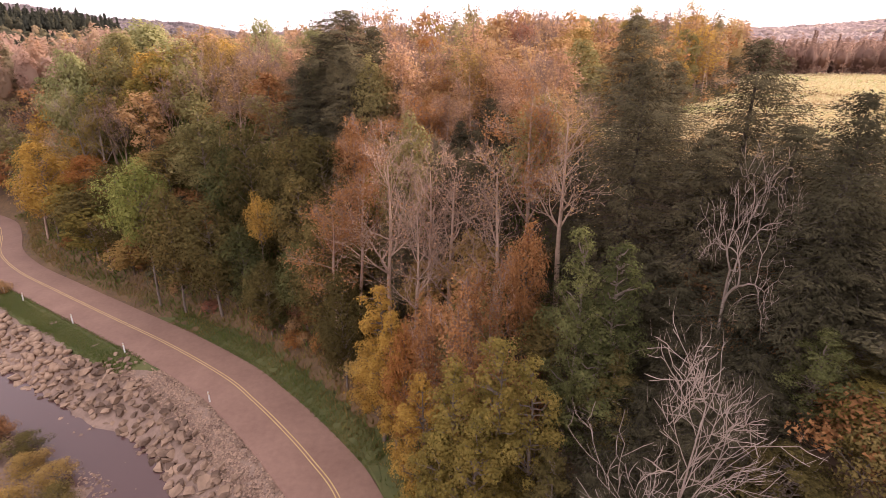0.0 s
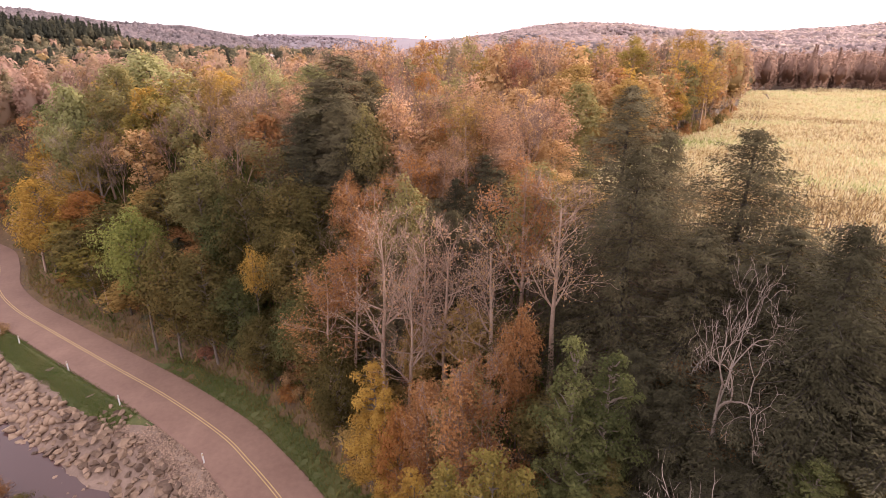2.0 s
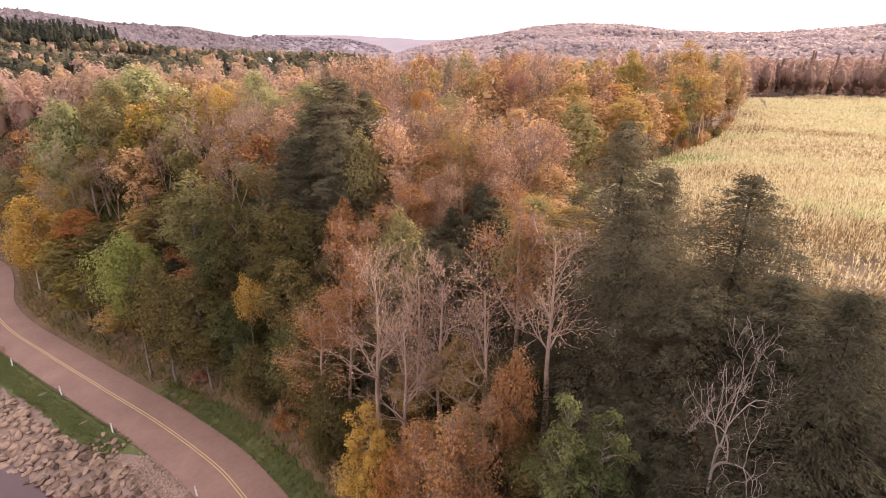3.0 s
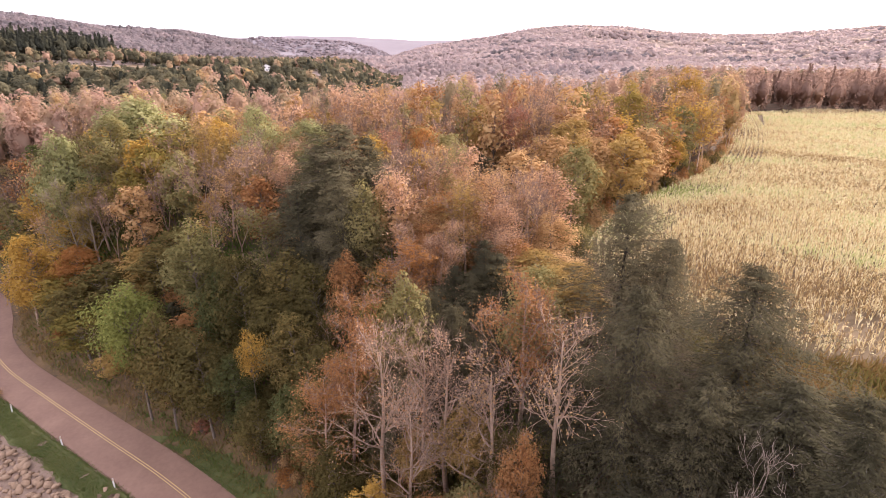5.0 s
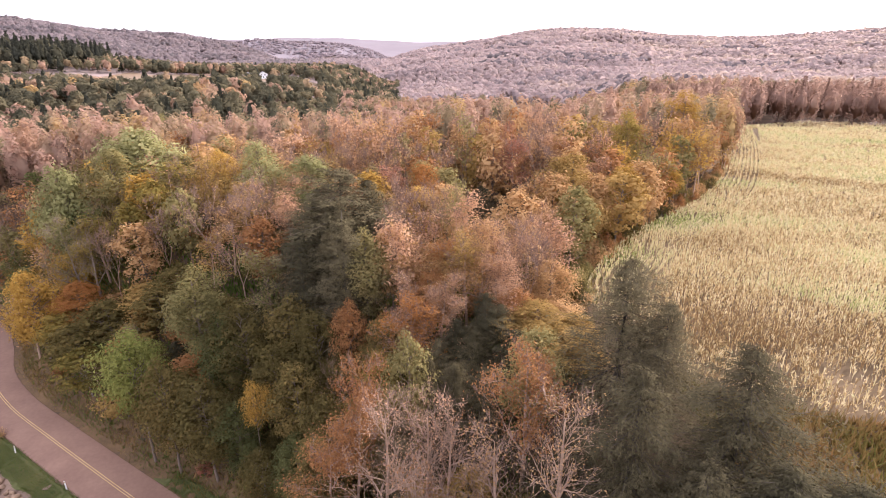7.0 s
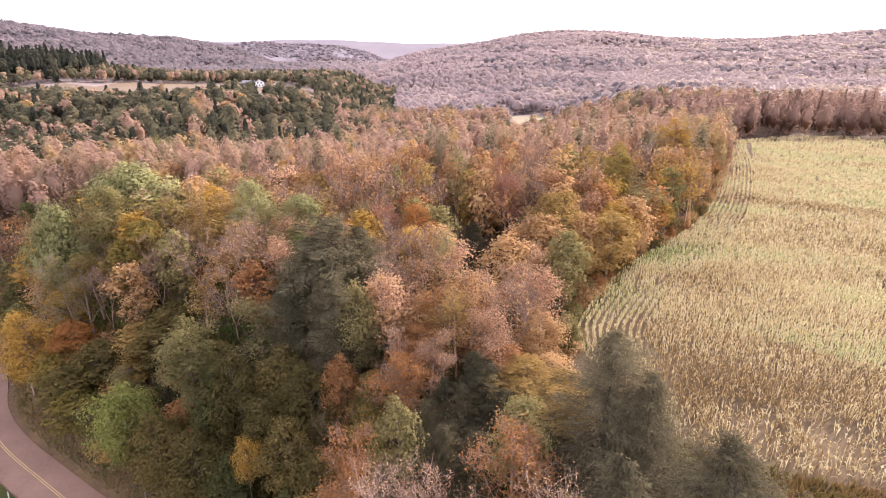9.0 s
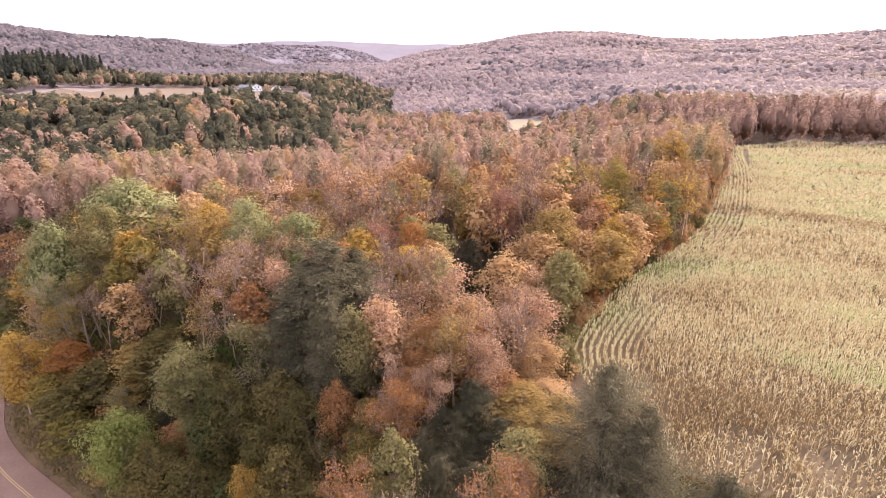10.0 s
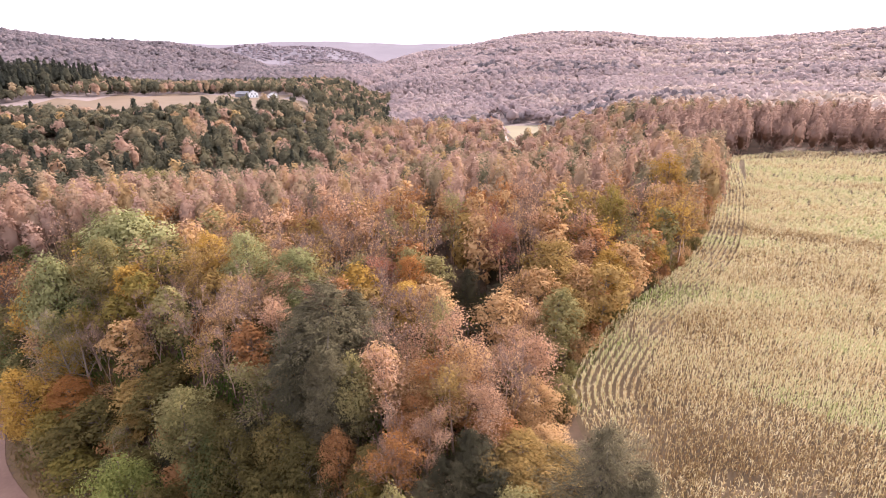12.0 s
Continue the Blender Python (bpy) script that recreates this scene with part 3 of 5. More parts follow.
RNG = np.random.default_rng(11)
H0, W0 = 16.0, 8.0
FORMS = {
    # near at hand
    "leafy": [leafy_tree(RNG, H0, 9, 3.5, 8500, 0.165, k, 0.18) for k in (42, 50, 58)],
    "leafy_tall": [leafy_tree(RNG, 26, 9, 12, 8000, 0.17, k, 0.18) for k in (42, 50)],
    "slender": [leafy_tree(RNG, H0, 5.5, 1.5, 12000, 0.09, k, 0.13, 0.4) for k in (60, 72, 66)],
    "round": [leafy_tree(RNG, 12, 9.5, 1.5, 8000, 0.2, 56, 0.17, 0.45) for _ in range(2)],
    "sparse": [twig_tree(RNG, H0, 8.5, 4, 900, 5200, 0.118, kids=(1.7, 1.3, 0.6), clump=0.5, rise=0.3) for _ in range(3)],
    "sparse_tall": [twig_tree(RNG, 26, 9, 11, 900, 5200, 0.125, kids=(2.4, 1.3, 0.6), clump=0.5, rise=0.3, steps=(12, 5, 4, 3)) for _ in range(2)],
    "bare": [twig_tree(RNG, H0, 8.5, b, 700, 800, 0.1, kids=(k, 1.3, 0.9), rise=0.36, sides=3, twig=0.7, thick=0.016, steps=(11, 6, 4, 3), clump=0.35, girth=0.019) for b, k in ((3.5, 1.7), (4.5, 1.9), (3.0, 1.5))],
    "bare_tall": [twig_tree(RNG, 26, 9.5, b, 700, 800, 0.1, kids=(k, 1.3, 0.9), rise=0.38, sides=3, twig=0.8, thick=0.016, steps=(13, 6, 4, 3), clump=0.35, girth=0.019) for b, k in ((10, 2.1), (12, 2.3), (8.5, 1.9))],
    "snag": [forked_tree(RNG, 15, 9, 0.95, 6, 0.8, 400, girth=0.17, low_limb=True, thick=0.007, crook=0.17),
             twig_tree(RNG, 15, 9, 5.5, 700, 0, 0.1, kids=(2.2, 1.2, 0.8), rise=0.28, sides=4, twig=0.6, thick=0.007, steps=(10, 6, 4, 3), girth=0.0072)],
    "puff": [leafy_tree(RNG, H0, 9, 11.5, 3500, 0.16, 26, 0.21, 0.5)],
    "ball": [leafy_tree(RNG, H0, 9.5, 7.5, 8500, 0.16, 46, 0.19, 0.5) for _ in range(2)],
    "hemlock": [conifer(RNG, 18, 10.5, 330, 120, 0.125, power=0.58) for _ in range(3)],
    "shrub": [leafy_tree(RNG, 3, 3.4, 0.2, 800, 0.15, 14, 0.24, 0.4, 3, steps=(3, 1)) for _ in range(2)],
    "bush": [leafy_tree(RNG, 5, 5, 0.3, 3000, 0.12, 26, 0.2, 0.4, 3, steps=(3, 1)) for _ in range(2)],
    # farther off
    "leafy_far": [leafy_tree(RNG, H0, 8.5, 3.5, 2300, 0.29, k, 0.18, sides=3, steps=(4, 1)) for k in (34, 40, 46, 52)],
    "sparse_far": [twig_tree(RNG, H0, 8, 4, 300, 2100, 0.18, 2, (1.8, 1.2), sides=3, twig=1.1, thick=0.028, steps=(6, 4, 2), clump=0.7, rise=0.35) for _ in range(4)],
    "bare_far": [forked_tree(RNG, H0, 8, t, 5, 0.54, 900, 420, 0.15, girth=0.14, sides=3, twig=1.0, thick=0.022, clump=0.7, steps=2) for t in (0.35, 0.45, 0.4)],
    "leafy_mid": [leafy_tree(RNG, H0, 8.5, 3.5, 1000, 0.42, k, 0.2, sides=3, steps=(3, 1)) for k in (26, 30, 34)],
    "sparse_mid": [twig_tree(RNG, H0, 8, 4, 200, 850, 0.28, 2, (1.6, 1.1), sides=3, twig=1.2, thick=0.035, steps=(5, 3, 2), clump=0.7, rise=0.35) for _ in range(3)],
    "bare_mid": [forked_tree(RNG, H0, 8, t, 4, 0.54, 520, 300, 0.2, girth=0.15, sides=3, twig=1.2, thick=0.03, clump=0.7, steps=2) for t in (0.35, 0.45, 0.4)],
    "hemlock_far": [conifer(RNG, 18, 10, 150, 26, 0.36, sides=3, power=0.6) for _ in range(2)],
}
NOMINAL = {"leafy": (16, 8), "slender": (16, 4.5), "round": (12, 9), "ball": (16, 9), "puff": (16, 9), "sparse": (16, 7), "bare": (16, 7), "snag": (15, 8), "hemlock": (18, 9), "bare_tall": (26, 8), "leafy_tall": (26, 8), "sparse_tall": (26, 8),
           "shrub": (3, 3.4), "bush": (5, 5), "leafy_far": (16, 7), "sparse_far": (16, 6.5), "bare_far": (16, 6.5), "hemlock_far": (18, 8), "leafy_mid": (16, 7), "sparse_mid": (16, 6.5), "bare_mid": (16, 6.5)}
COLOUR_WORDS = {"green": "green", "lightgreen": "bright light green", "midgreen": "fresh mid green", "olive": "dull olive green", "palegreen": "pale greyish green", "yellowgreen": "yellow-green",
                "gold": "golden yellow", "orange": "orange", "red": "reddish", "rust": "rust brown", "tan": "tan", "khaki": "khaki brown", "darkgreen": "dark green", "pink": "pinkish brown",
                "needle": "dark green", "greyneedle": "grey-green"}


def tree_label(form, colour):
    c = COLOUR_WORDS[colour]
    if "hemlock" in form:
        return "tall " + c + " hemlock with drooping boughs in the woods", "conifer"
    if form == "snag":
        return "pale weathered dead tree with bare forked branches", "bare tree"
    if "bare" in form:
        return "almost leafless grey tree with fine " + c + " twigs in the woods", "bare tree"
    if "sparse" in form:
        return "thinly leaved autumn tree with " + c + " leaves on bare branches", "tree"
    if form in ("shrub", "bush"):
        return "low " + c + " shrub growing on the wooded bank", "shrub"
    return "broadleaf autumn tree in full " + c + " leaf on the hillside", "tree"


def plant(form, x, y, top, width, colour, pick=None, pale=False, lean=0.0):
    z = ground_z(x, y)
    h = max(top - z, 2.0)
    if h > 21 and form + "_tall" in FORMS:
        form += "_tall"
    pieces = FORMS[form][(pick if pick is not None else random.randrange(99)) % len(FORMS[form])]
    h0, w0 = NOMINAL[form]
    ob = new("shrub" if form in ("shrub", "bush") else "conifer" if "hemlock" in form else "bare_tree" if "bare" in form or form == "snag" else "tree")
    ob.matrix_world = pose(x, y, z, lean * random.uniform(-1, 1), lean, random.uniform(0, 360)) @ Matrix.Diagonal((width / w0, width / w0, h / h0, 1))
    for me in pieces:
        name = me.name.split(".")[0]
        piece = part(name, me, ob, mat=LEAF[colour] if name in ("crown", "foliage") else (PALE_BARK if pale or form == "snag" else TWIG if name == "branchwork" else BARE_BARK if "bare" in form or "sparse" in form else DARK_BARK if "hemlock" in form else BARK))
        if name == "branchwork":
            tagged(piece, kind="stuff")
    label, category = tree_label(form, colour)
    return tagged(ob, label, category, "shrubs along the bank" if form in ("shrub", "bush") else "trees of the woods")


# ---- ground: one sheet to the horizon ----
def spread(fine0, fine1, step, far0, far1, grow_by=1.13):
    mid = list(np.arange(fine0, fine1 + 0.01, step))
    for sign, end in ((1, far1), (-1, far0)):
        s, v = step, mid[-1] if sign > 0 else mid[0]
        while sign * (end - v) > 0:
            s *= grow_by
            v += sign * s
            mid = mid + [v] if sign > 0 else [v] + mid
    return np.array(mid)


MEADOW = [(58, 355), (76, 362), (106, 420), (116, 480), (74, 490)]
STUBBLE = [(-345, 400), (-240, 370), (-160, 395), (-115, 440), (-100, 490), (-125, 540), (-170, 600), (-235, 600), (-285, 525), (-340, 455)]
FOREST_FLOOR = solid_mat("forest_floor", (0.05, 0.032, 0.02), (0.15, 0.095, 0.06), 0.9, 0.95, 0.3)
FIELD_SOIL = solid_mat("field_soil", (0.075, 0.05, 0.028), (0.16, 0.108, 0.06), 0.8, 0.95, 0.3)
PASTURE = solid_mat("pasture_pale", (0.2, 0.165, 0.1), (0.29, 0.235, 0.15), 0.05, 0.95)
STUBBLE_MAT = solid_mat("stubble_tan", (0.13, 0.09, 0.058), (0.2, 0.14, 0.095), 0.04, 0.95)
# far ridge: haze tint in the colour, darkened to stand for crown shade
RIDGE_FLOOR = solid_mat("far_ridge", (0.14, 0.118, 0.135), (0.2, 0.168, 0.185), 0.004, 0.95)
# hill ground: the same haze tint in the colour
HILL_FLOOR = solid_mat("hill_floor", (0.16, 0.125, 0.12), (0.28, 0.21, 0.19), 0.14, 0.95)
BED = solid_mat("stream_bed_gravel", (0.14, 0.092, 0.07), (0.3, 0.205, 0.155), 2.2, 0.9, 0.5)
VERGE = solid_mat("verge_turf", (0.05, 0.065, 0.02), (0.13, 0.12, 0.045), 1.2, 0.95, 0.4)
BANK = solid_mat("bank_dry_grass", (0.07, 0.045, 0.025), (0.2, 0.12, 0.06), 1.4, 0.95, 0.4)

gx, gy = spread(-112, 62, 2.0, -4600, 4600), spread(-6, 132, 2.0, -900, 4700)
X, Y = np.meshgrid(gx, gy)
Z = height(X.ravel(), Y.ravel())
idx = np.arange(X.size).reshape(X.shape)
quads = np.stack([idx[:-1, :-1], idx[:-1, 1:], idx[1:, 1:], idx[1:, :-1]], -1).reshape(-1, 4)
gme = np_mesh("ground", np.stack([X.ravel(), Y.ravel(), Z], 1), quads)
cx, cy = X.ravel()[quads].mean(1), Y.ravel()[quads].mean(1)
cd, _ = road_d(cx, cy)
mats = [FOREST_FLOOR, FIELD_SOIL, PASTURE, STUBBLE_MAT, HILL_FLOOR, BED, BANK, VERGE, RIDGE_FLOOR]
# ground takes the haze-tinted colours from 430 m outwards
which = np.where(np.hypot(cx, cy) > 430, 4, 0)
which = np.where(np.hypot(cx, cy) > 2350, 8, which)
which = np.where((cd > 3) & (cd < 9) & (cy < 140), 6, which)
which = np.where((cd > 3) & (cd < 6.6) & (cy < 62), 7, which)
which = np.where((cd < -3.5) & (cd > -30) & (cy < 140), 5, which)
which[inside(FIELD, cx, cy) | ((cx > 24) & (cx < 70) & (cy < 56) & (cy > 30) & (cd > 40))] = 1
which[inside(MEADOW, cx, cy)] = 2
which[inside(STUBBLE, cx, cy)] = 3
for m in mats:
    gme.materials.append(m)
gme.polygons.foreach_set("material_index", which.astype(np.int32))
gme.polygons.foreach_set("use_smooth", np.ones(len(quads), bool))
tagged(new("ground", gme), "leaf-strewn forest ground rising from a road bank to farmland and hills", "ground", kind="structure")


# ---- road ----
def strip(name, offs, z, mat, i0=0, i1=None, edge=0.0):
    """A ribbon along the road between offsets from its centre line."""
    L, N = LINE[i0:i1], NOR[i0:i1]
    rows = [np.column_stack([L + N * o, np.full(len(L), z + dz)]) for o, dz in offs]
    v = np.stack(rows, 1).reshape(-1, 3)
    k, n = len(offs), len(L)
    a = (np.arange(n - 1)[:, None] * k + np.arange(k - 1)[None]).ravel()
    me = np_mesh(name, v, np.stack([a, a + k, a + k + 1, a + 1], 1), mat)
    me.shade_flat()
    return me


def turf(name, i0, i1, o0, o1, mat, label):
    """A ribbon of turf that lies on the ground beside the road, with a ragged outer edge."""
    L, N = LINE[i0:i1], NOR[i0:i1]
    i = np.arange(i0, i1)
    reach = o0 + (o1 - o0) * (0.86 + 0.09 * np.sin(i * 0.37) + 0.05 * np.sin(i * 1.3)) * np.minimum(1, np.minimum(i - i0, i1 - 1 - i) / 6 + 0.05)
    across = np.linspace(0, 1, 9)
    xy = (L[:, None] + N[:, None] * (o0 + (reach - o0)[:, None] * across)[..., None]).reshape(-1, 2)
    v = np.column_stack([xy, height(*xy.T) + np.tile(np.where(across < 0.01, -0.06, np.where(across > 0.99, -0.1, 0.13)), len(L))])
    a = (np.arange(len(L) - 1)[:, None] * 9 + np.arange(8)[None]).ravel()
    return tagged(new(name, np_mesh(name, v, np.stack([a, a + 9, a + 10, a + 1], 1), mat)), label, "verge", kind="structure")


road = tagged(new("road", strip("road", [(-3.75, -0.25), (-3.6, 0.0), (-1.8, 0.04), (0, 0.07), (1.7, 0.04), (3.5, 0.0), (3.65, -0.25)], ROAD_Z, ASPHALT)),
              "worn reddish grey two-lane asphalt road curving along the bank", "road", kind="structure")
for o in (-0.13, 0.17):
    part("yellow_line", strip("yellow_line", [(o - 0.05, 0.075), (o + 0.05, 0.075)], ROAD_Z, PAINT), road, "double yellow centre line")

turf("verge", 194, 242, 3.62, 7.0, VERGE, "strip of mown green turf between road and wooded bank")
turf("verge", 228, 304, -3.72, -7.6, VERGE, "strip of green turf between road and stone bank")

# ---- stream ----
m, n, l = base_mat("stream_water")
p, out = n.new("ShaderNodeBsdfPrincipled"), n.new("ShaderNodeOutputMaterial")
p.inputs["Base Color"].default_value = (0.085, 0.044, 0.04, 1)
p.inputs["Roughness"].default_value, p.inputs["IOR"].default_value = 0.16, 1.33
b_ = n.new("ShaderNodeBump")
b_.inputs["Strength"].default_value, b_.inputs["Distance"].default_value = 0.25, 0.05
l.new(noise_node(n, l, 1.6, 3.0), b_.inputs["Height"])
l.new(b_.outputs[0], p.inputs["Normal"])
l.new(p.outputs[0], out.inputs[0])
WATER_Z = -9.5
tagged(new("water", strip("water", [(-9.3, 0), (-14, 0), (-18.5, 0), (-24, 0)], WATER_Z, m)), "shallow grey stream water with small ripples", "water", kind="structure")

# ---- the trees, one by one: form, x, y, height of the top, crown width, colour ----
random.seed(5)
ROADSIDE = [
    ("leafy", -75.5, 94, 15.6, 10, "gold"), ("leafy", -67.5, 95.5, 12.6, 9.5, "orange"), ("ball", -43, 69.4, 16.0, 10, "lightgreen"), ("leafy", -34.3, 73.5, 24.0, 9.2, "palegreen"),
    ("sparse", -71, 101.5, 23.0, 9.8, "palegreen", None, True), ("sparse", -66.5, 99.5, 21.5, 8.5, "yellowgreen", None, True), ("sparse", -63.5, 109, 28.5, 8.5, "yellowgreen", None, True), ("leafy", -66, 111.5, 34.8, 10.5, "palegreen"),
    ("round", -66, 123, 37.2, 18, "midgreen"), ("round", -78, 112, 31, 13, "midgreen"), ("ball", -96, 189, 32.5, 19, "palegreen"), ("bare", -49.5, 106, 28, 7, "pink"),
    ("leafy", -47, 102, 21.0, 7.9, "orange"), ("sparse", -40, 110, 33, 8.5, "gold"), ("leafy", -38, 67, 13.5, 8.5, "olive"), ("leafy", -31.5, 64.5, 12, 9.2, "olive"),
    ("leafy", -27, 63.5, 9, 7.3, "green"), ("leafy", -27, 70, 20.5, 8.5, "olive"), ("leafy", -30.5, 71, 18, 7.9, "green"), ("leafy", -35, 107.5, 36.2, 10, "midgreen"),
    ("leafy", -47, 118, 33, 9, "gold"),
]
BANK_TREES = [
    ("puff", -23.2, 61.2, 13.4, 4.6, "gold"), ("leafy", -22, 66, 16.5, 8.5, "olive"), ("leafy", -18.2, 62.5, 15.5, 7.9, "olive"), ("leafy", -20.8, 72, 20.5, 8.5, "olive"),
    ("leafy", -16.5, 67.5, 20.5, 8.5, "olive"), ("leafy", -17.5, 57.5, 9, 6.7, "green"), ("leafy", -22.5, 58.5, 6, 6.1, "olive"), ("leafy", -13.5, 58, 14, 7.3, "olive"),
    ("hemlock", -14.4, 82, 35.8, 23.0, "greyneedle"), ("hemlock", -12.8, 72, 30.6, 11.9, "greyneedle"), ("hemlock", -20, 77, 28.2, 11.9, "needle"), ("hemlock", -15.5, 75.5, 28.5, 8.1, "greyneedle"),
    ("sparse", -12.2, 50.8, 17.5, 8.5, "rust"), ("leafy", -13.5, 53, 12.5, 7.9, "olive"), ("sparse", -9.6, 52, 24.2, 7.9, "rust"), ("leafy", -10.5, 47, 9.5, 6.1, "olive"),
    ("bare", -7.1, 81, 31.5, 8, "pink"), ("leafy", -24, 102.2, 35, 11, "midgreen"), ("round", -22, 93, 30, 8, "green"), ("leafy", -11.8, 67.4, 22, 5.5, "rust"),
    ("leafy", -7.2, 66, 20, 7, "olive"),
]
BARE_STAND = [
    ("leafy", 7, 38.8, 17.6, 4, "rust"), ("sparse", 1.0, 33, 14.8, 7.5, "rust"), ("sparse", 3.5, 34, 15.5, 6, "rust"), ("sparse", -1.5, 34.5, 12.5, 6, "rust"),
    ("slender", -5.8, 40.2, 12.2, 5.6, "gold"), ("slender", -4.4, 38.6, 10.2, 4.2, "gold"), ("leafy", -3.2, 37, 9.5, 4, "orange"), ("hemlock", 8.5, 22.5, 7.5, 6.5, "needle"),
    ("slender", 6.5, 23.5, 8.5, 4, "olive"), ("slender", 11, 27.5, 13, 4, "olive"), ("snag", 10.4, 17.0, 19.4, 10, "tan", 1), ("bare", 4.8, 43.0, 23.2, 9.0, "tan"),
    ("bare", 10.0, 40.5, 28.4, 8.2, "tan"), ("bare", -2.6, 42.4, 20.5, 7.5, "rust"), ("slender", 3.3, 26.8, 15.2, 4.8, "yellowgreen"), ("slender", 5.5, 26.4, 13.4, 4.6, "yellowgreen"),
    ("slender", 0.7, 28.0, 12.4, 5.4, "yellowgreen"), ("slender", -1.6, 30.6, 9.4, 4.6, "gold"), ("slender", 2.2, 25.2, 10.6, 4.6, "yellowgreen"), ("slender", -0.6, 26.4, 8.0, 4.2, "yellowgreen"),
    ("slender", 8.8, 29.5, 20.6, 4.4, "green"), ("slender", 11.2, 28.9, 20.3, 4.4, "green"),
]
BARE_STAND_2 = [
    ("slender", 9.9, 27.8, 14.5, 5.0, "green"),
]
EVERGREENS = [
    ("hemlock", 18.3, 52.4, 33.2, 13.2, "greyneedle"), ("hemlock", 22, 51, 29.2, 10.3, "greyneedle"), ("hemlock", 15.2, 40, 29.4, 11.7, "greyneedle"), ("hemlock", 23.6, 40.3, 30.8, 13.2, "greyneedle"),
    ("hemlock", 23.5, 34, 25.5, 11.7, "needle"), ("hemlock", 18.6, 35.4, 25, 10.3, "greyneedle"), ("hemlock", 27.5, 33, 25, 11.7, "needle"), ("hemlock", 21.5, 26.6, 28, 10.3, "needle"),
    ("hemlock", 14, 33, 17, 10.3, "needle"), ("hemlock", 16, 30.5, 15.5, 10.3, "needle"), ("hemlock", 24.5, 28, 22, 11.7, "needle"), ("hemlock", 12.5, 26, 11, 8.7, "needle"),
    ("hemlock", 12, 44, 22, 10.3, "needle"), ("hemlock", 15.5, 23.5, 13, 9.5, "needle"), ("hemlock", 19.5, 29.5, 17, 10.9, "needle"), ("hemlock", 25.5, 24, 19, 11.7, "needle"),
    ("hemlock", 28.5, 28, 22, 11.7, "needle"), ("hemlock", 13.5, 20, 9, 8.7, "needle"), ("hemlock", 18, 25, 14, 9.5, "needle"), ("hemlock", -0.9, 54, 21.5, 4.3, "greyneedle"),
]
NEAR_FIELD = [
    ("sparse", 8.4, 48.3, 28, 7.9, "rust"), ("slender", 20, 23, 17, 3.6, "green"), ("slender", 22.6, 23.4, 15.6, 4, "olive"),
    ("slender", 21.6, 20.6, 15, 4.2, "yellowgreen"), ("slender", 17.5, 20.0, 12, 4.2, "olive"), ("snag", 18.0, 28.6, 25.2, 7.5, "tan", 0), ("leafy", -3.4, 55, 24.3, 6.7, "palegreen"),
    ("hemlock", 8.6, 59, 22, 6.5, "needle"), ("leafy", 15, 58.5, 22, 9.2, "khaki"), ("bare", -5.3, 46.2, 24.6, 9.5, "pink"), ("bare", -1.6, 47.2, 23, 8.5, "pink"),
    ("bare", 0.9, 46.6, 22, 8.5, "pink"),
]
MIDDLE_WOOD = [
    ("leafy", -1, 69, 25, 7.3, "rust"), ("bare", -3.6, 66.5, 26, 6, "pink"), ("hemlock", 5.6, 62.5, 25, 7.6, "needle"), ("hemlock", 2, 61, 22.5, 6.5, "needle"),
    ("bare", 9, 72.5, 29.5, 8, "pink"), ("sparse", 7.6, 67, 28.5, 7.9, "pink"), ("bare", -3.9, 64.2, 23.5, 8, "pink"), ("leafy", 12, 62.5, 23.5, 9, "khaki"),
    ("leafy", 15.5, 66, 22, 7.3, "tan"), ("leafy", 9.5, 66, 24, 7.3, "rust"), ("shrub", 19.5, 77, 20, 4, "palegreen"), ("shrub", 20.5, 73, 20, 3.5, "tan"),
    ("sparse", -3.5, 64.3, 25.2, 8.5, "orange"), ("sparse", 1.8, 72.5, 29.5, 10, "orange"), ("sparse", 5.6, 70.5, 31.6, 9.5, "tan"), ("leafy", -1.2, 74.5, 27, 8, "tan"),
]
FAR_WOOD = [
    ("leafy", -3, 95, 30.5, 8.5, "gold"), ("leafy", -2.6, 100.3, 33, 8.5, "orange"), ("sparse", 16, 111, 38.4, 10, "red"), ("leafy", 25, 101.6, 35, 11, "khaki"),
    ("leafy", 25, 93, 29.5, 9, "khaki"), ("leafy", 35.8, 103.5, 32, 8.5, "gold"), ("leafy", 42, 122, 40, 8.5, "yellowgreen"), ("leafy", 65, 145.5, 42.5, 10, "gold"),
    ("hemlock", 20, 99, 26, 7.6, "needle"), ("hemlock", 18.5, 106, 25, 6.5, "needle"), ("hemlock", 12.5, 103, 22, 5.4, "needle"), ("hemlock", 15.5, 121, 28, 6.5, "needle"),
    ("hemlock", 11, 129, 28, 6.5, "needle"), ("shrub", 10, 97, 20, 4, "needle"), ("shrub", 6, 112, 19.5, 4, "olive"), ("shrub", 3, 128, 20, 4, "rust"),
    ("hemlock", 17, 112, 27, 7.0, "needle"), ("leafy", 31, 100, 29, 8.5, "rust"), ("leafy", 50, 117, 31, 7.3, "gold"), ("leafy", 40, 110, 31, 8.5, "gold"),
    ("shrub", 21, 80.5, 19.5, 3, "palegreen"), ("hemlock", 8.6, 106.5, 27.2, 8.5, "needle"),
]
FAR_WOOD_2 = [
    ("hemlock", 14.0, 98.4, 27.5, 8.5, "needle"), ("hemlock", 11.5, 91.5, 25, 7.5, "needle"),
]
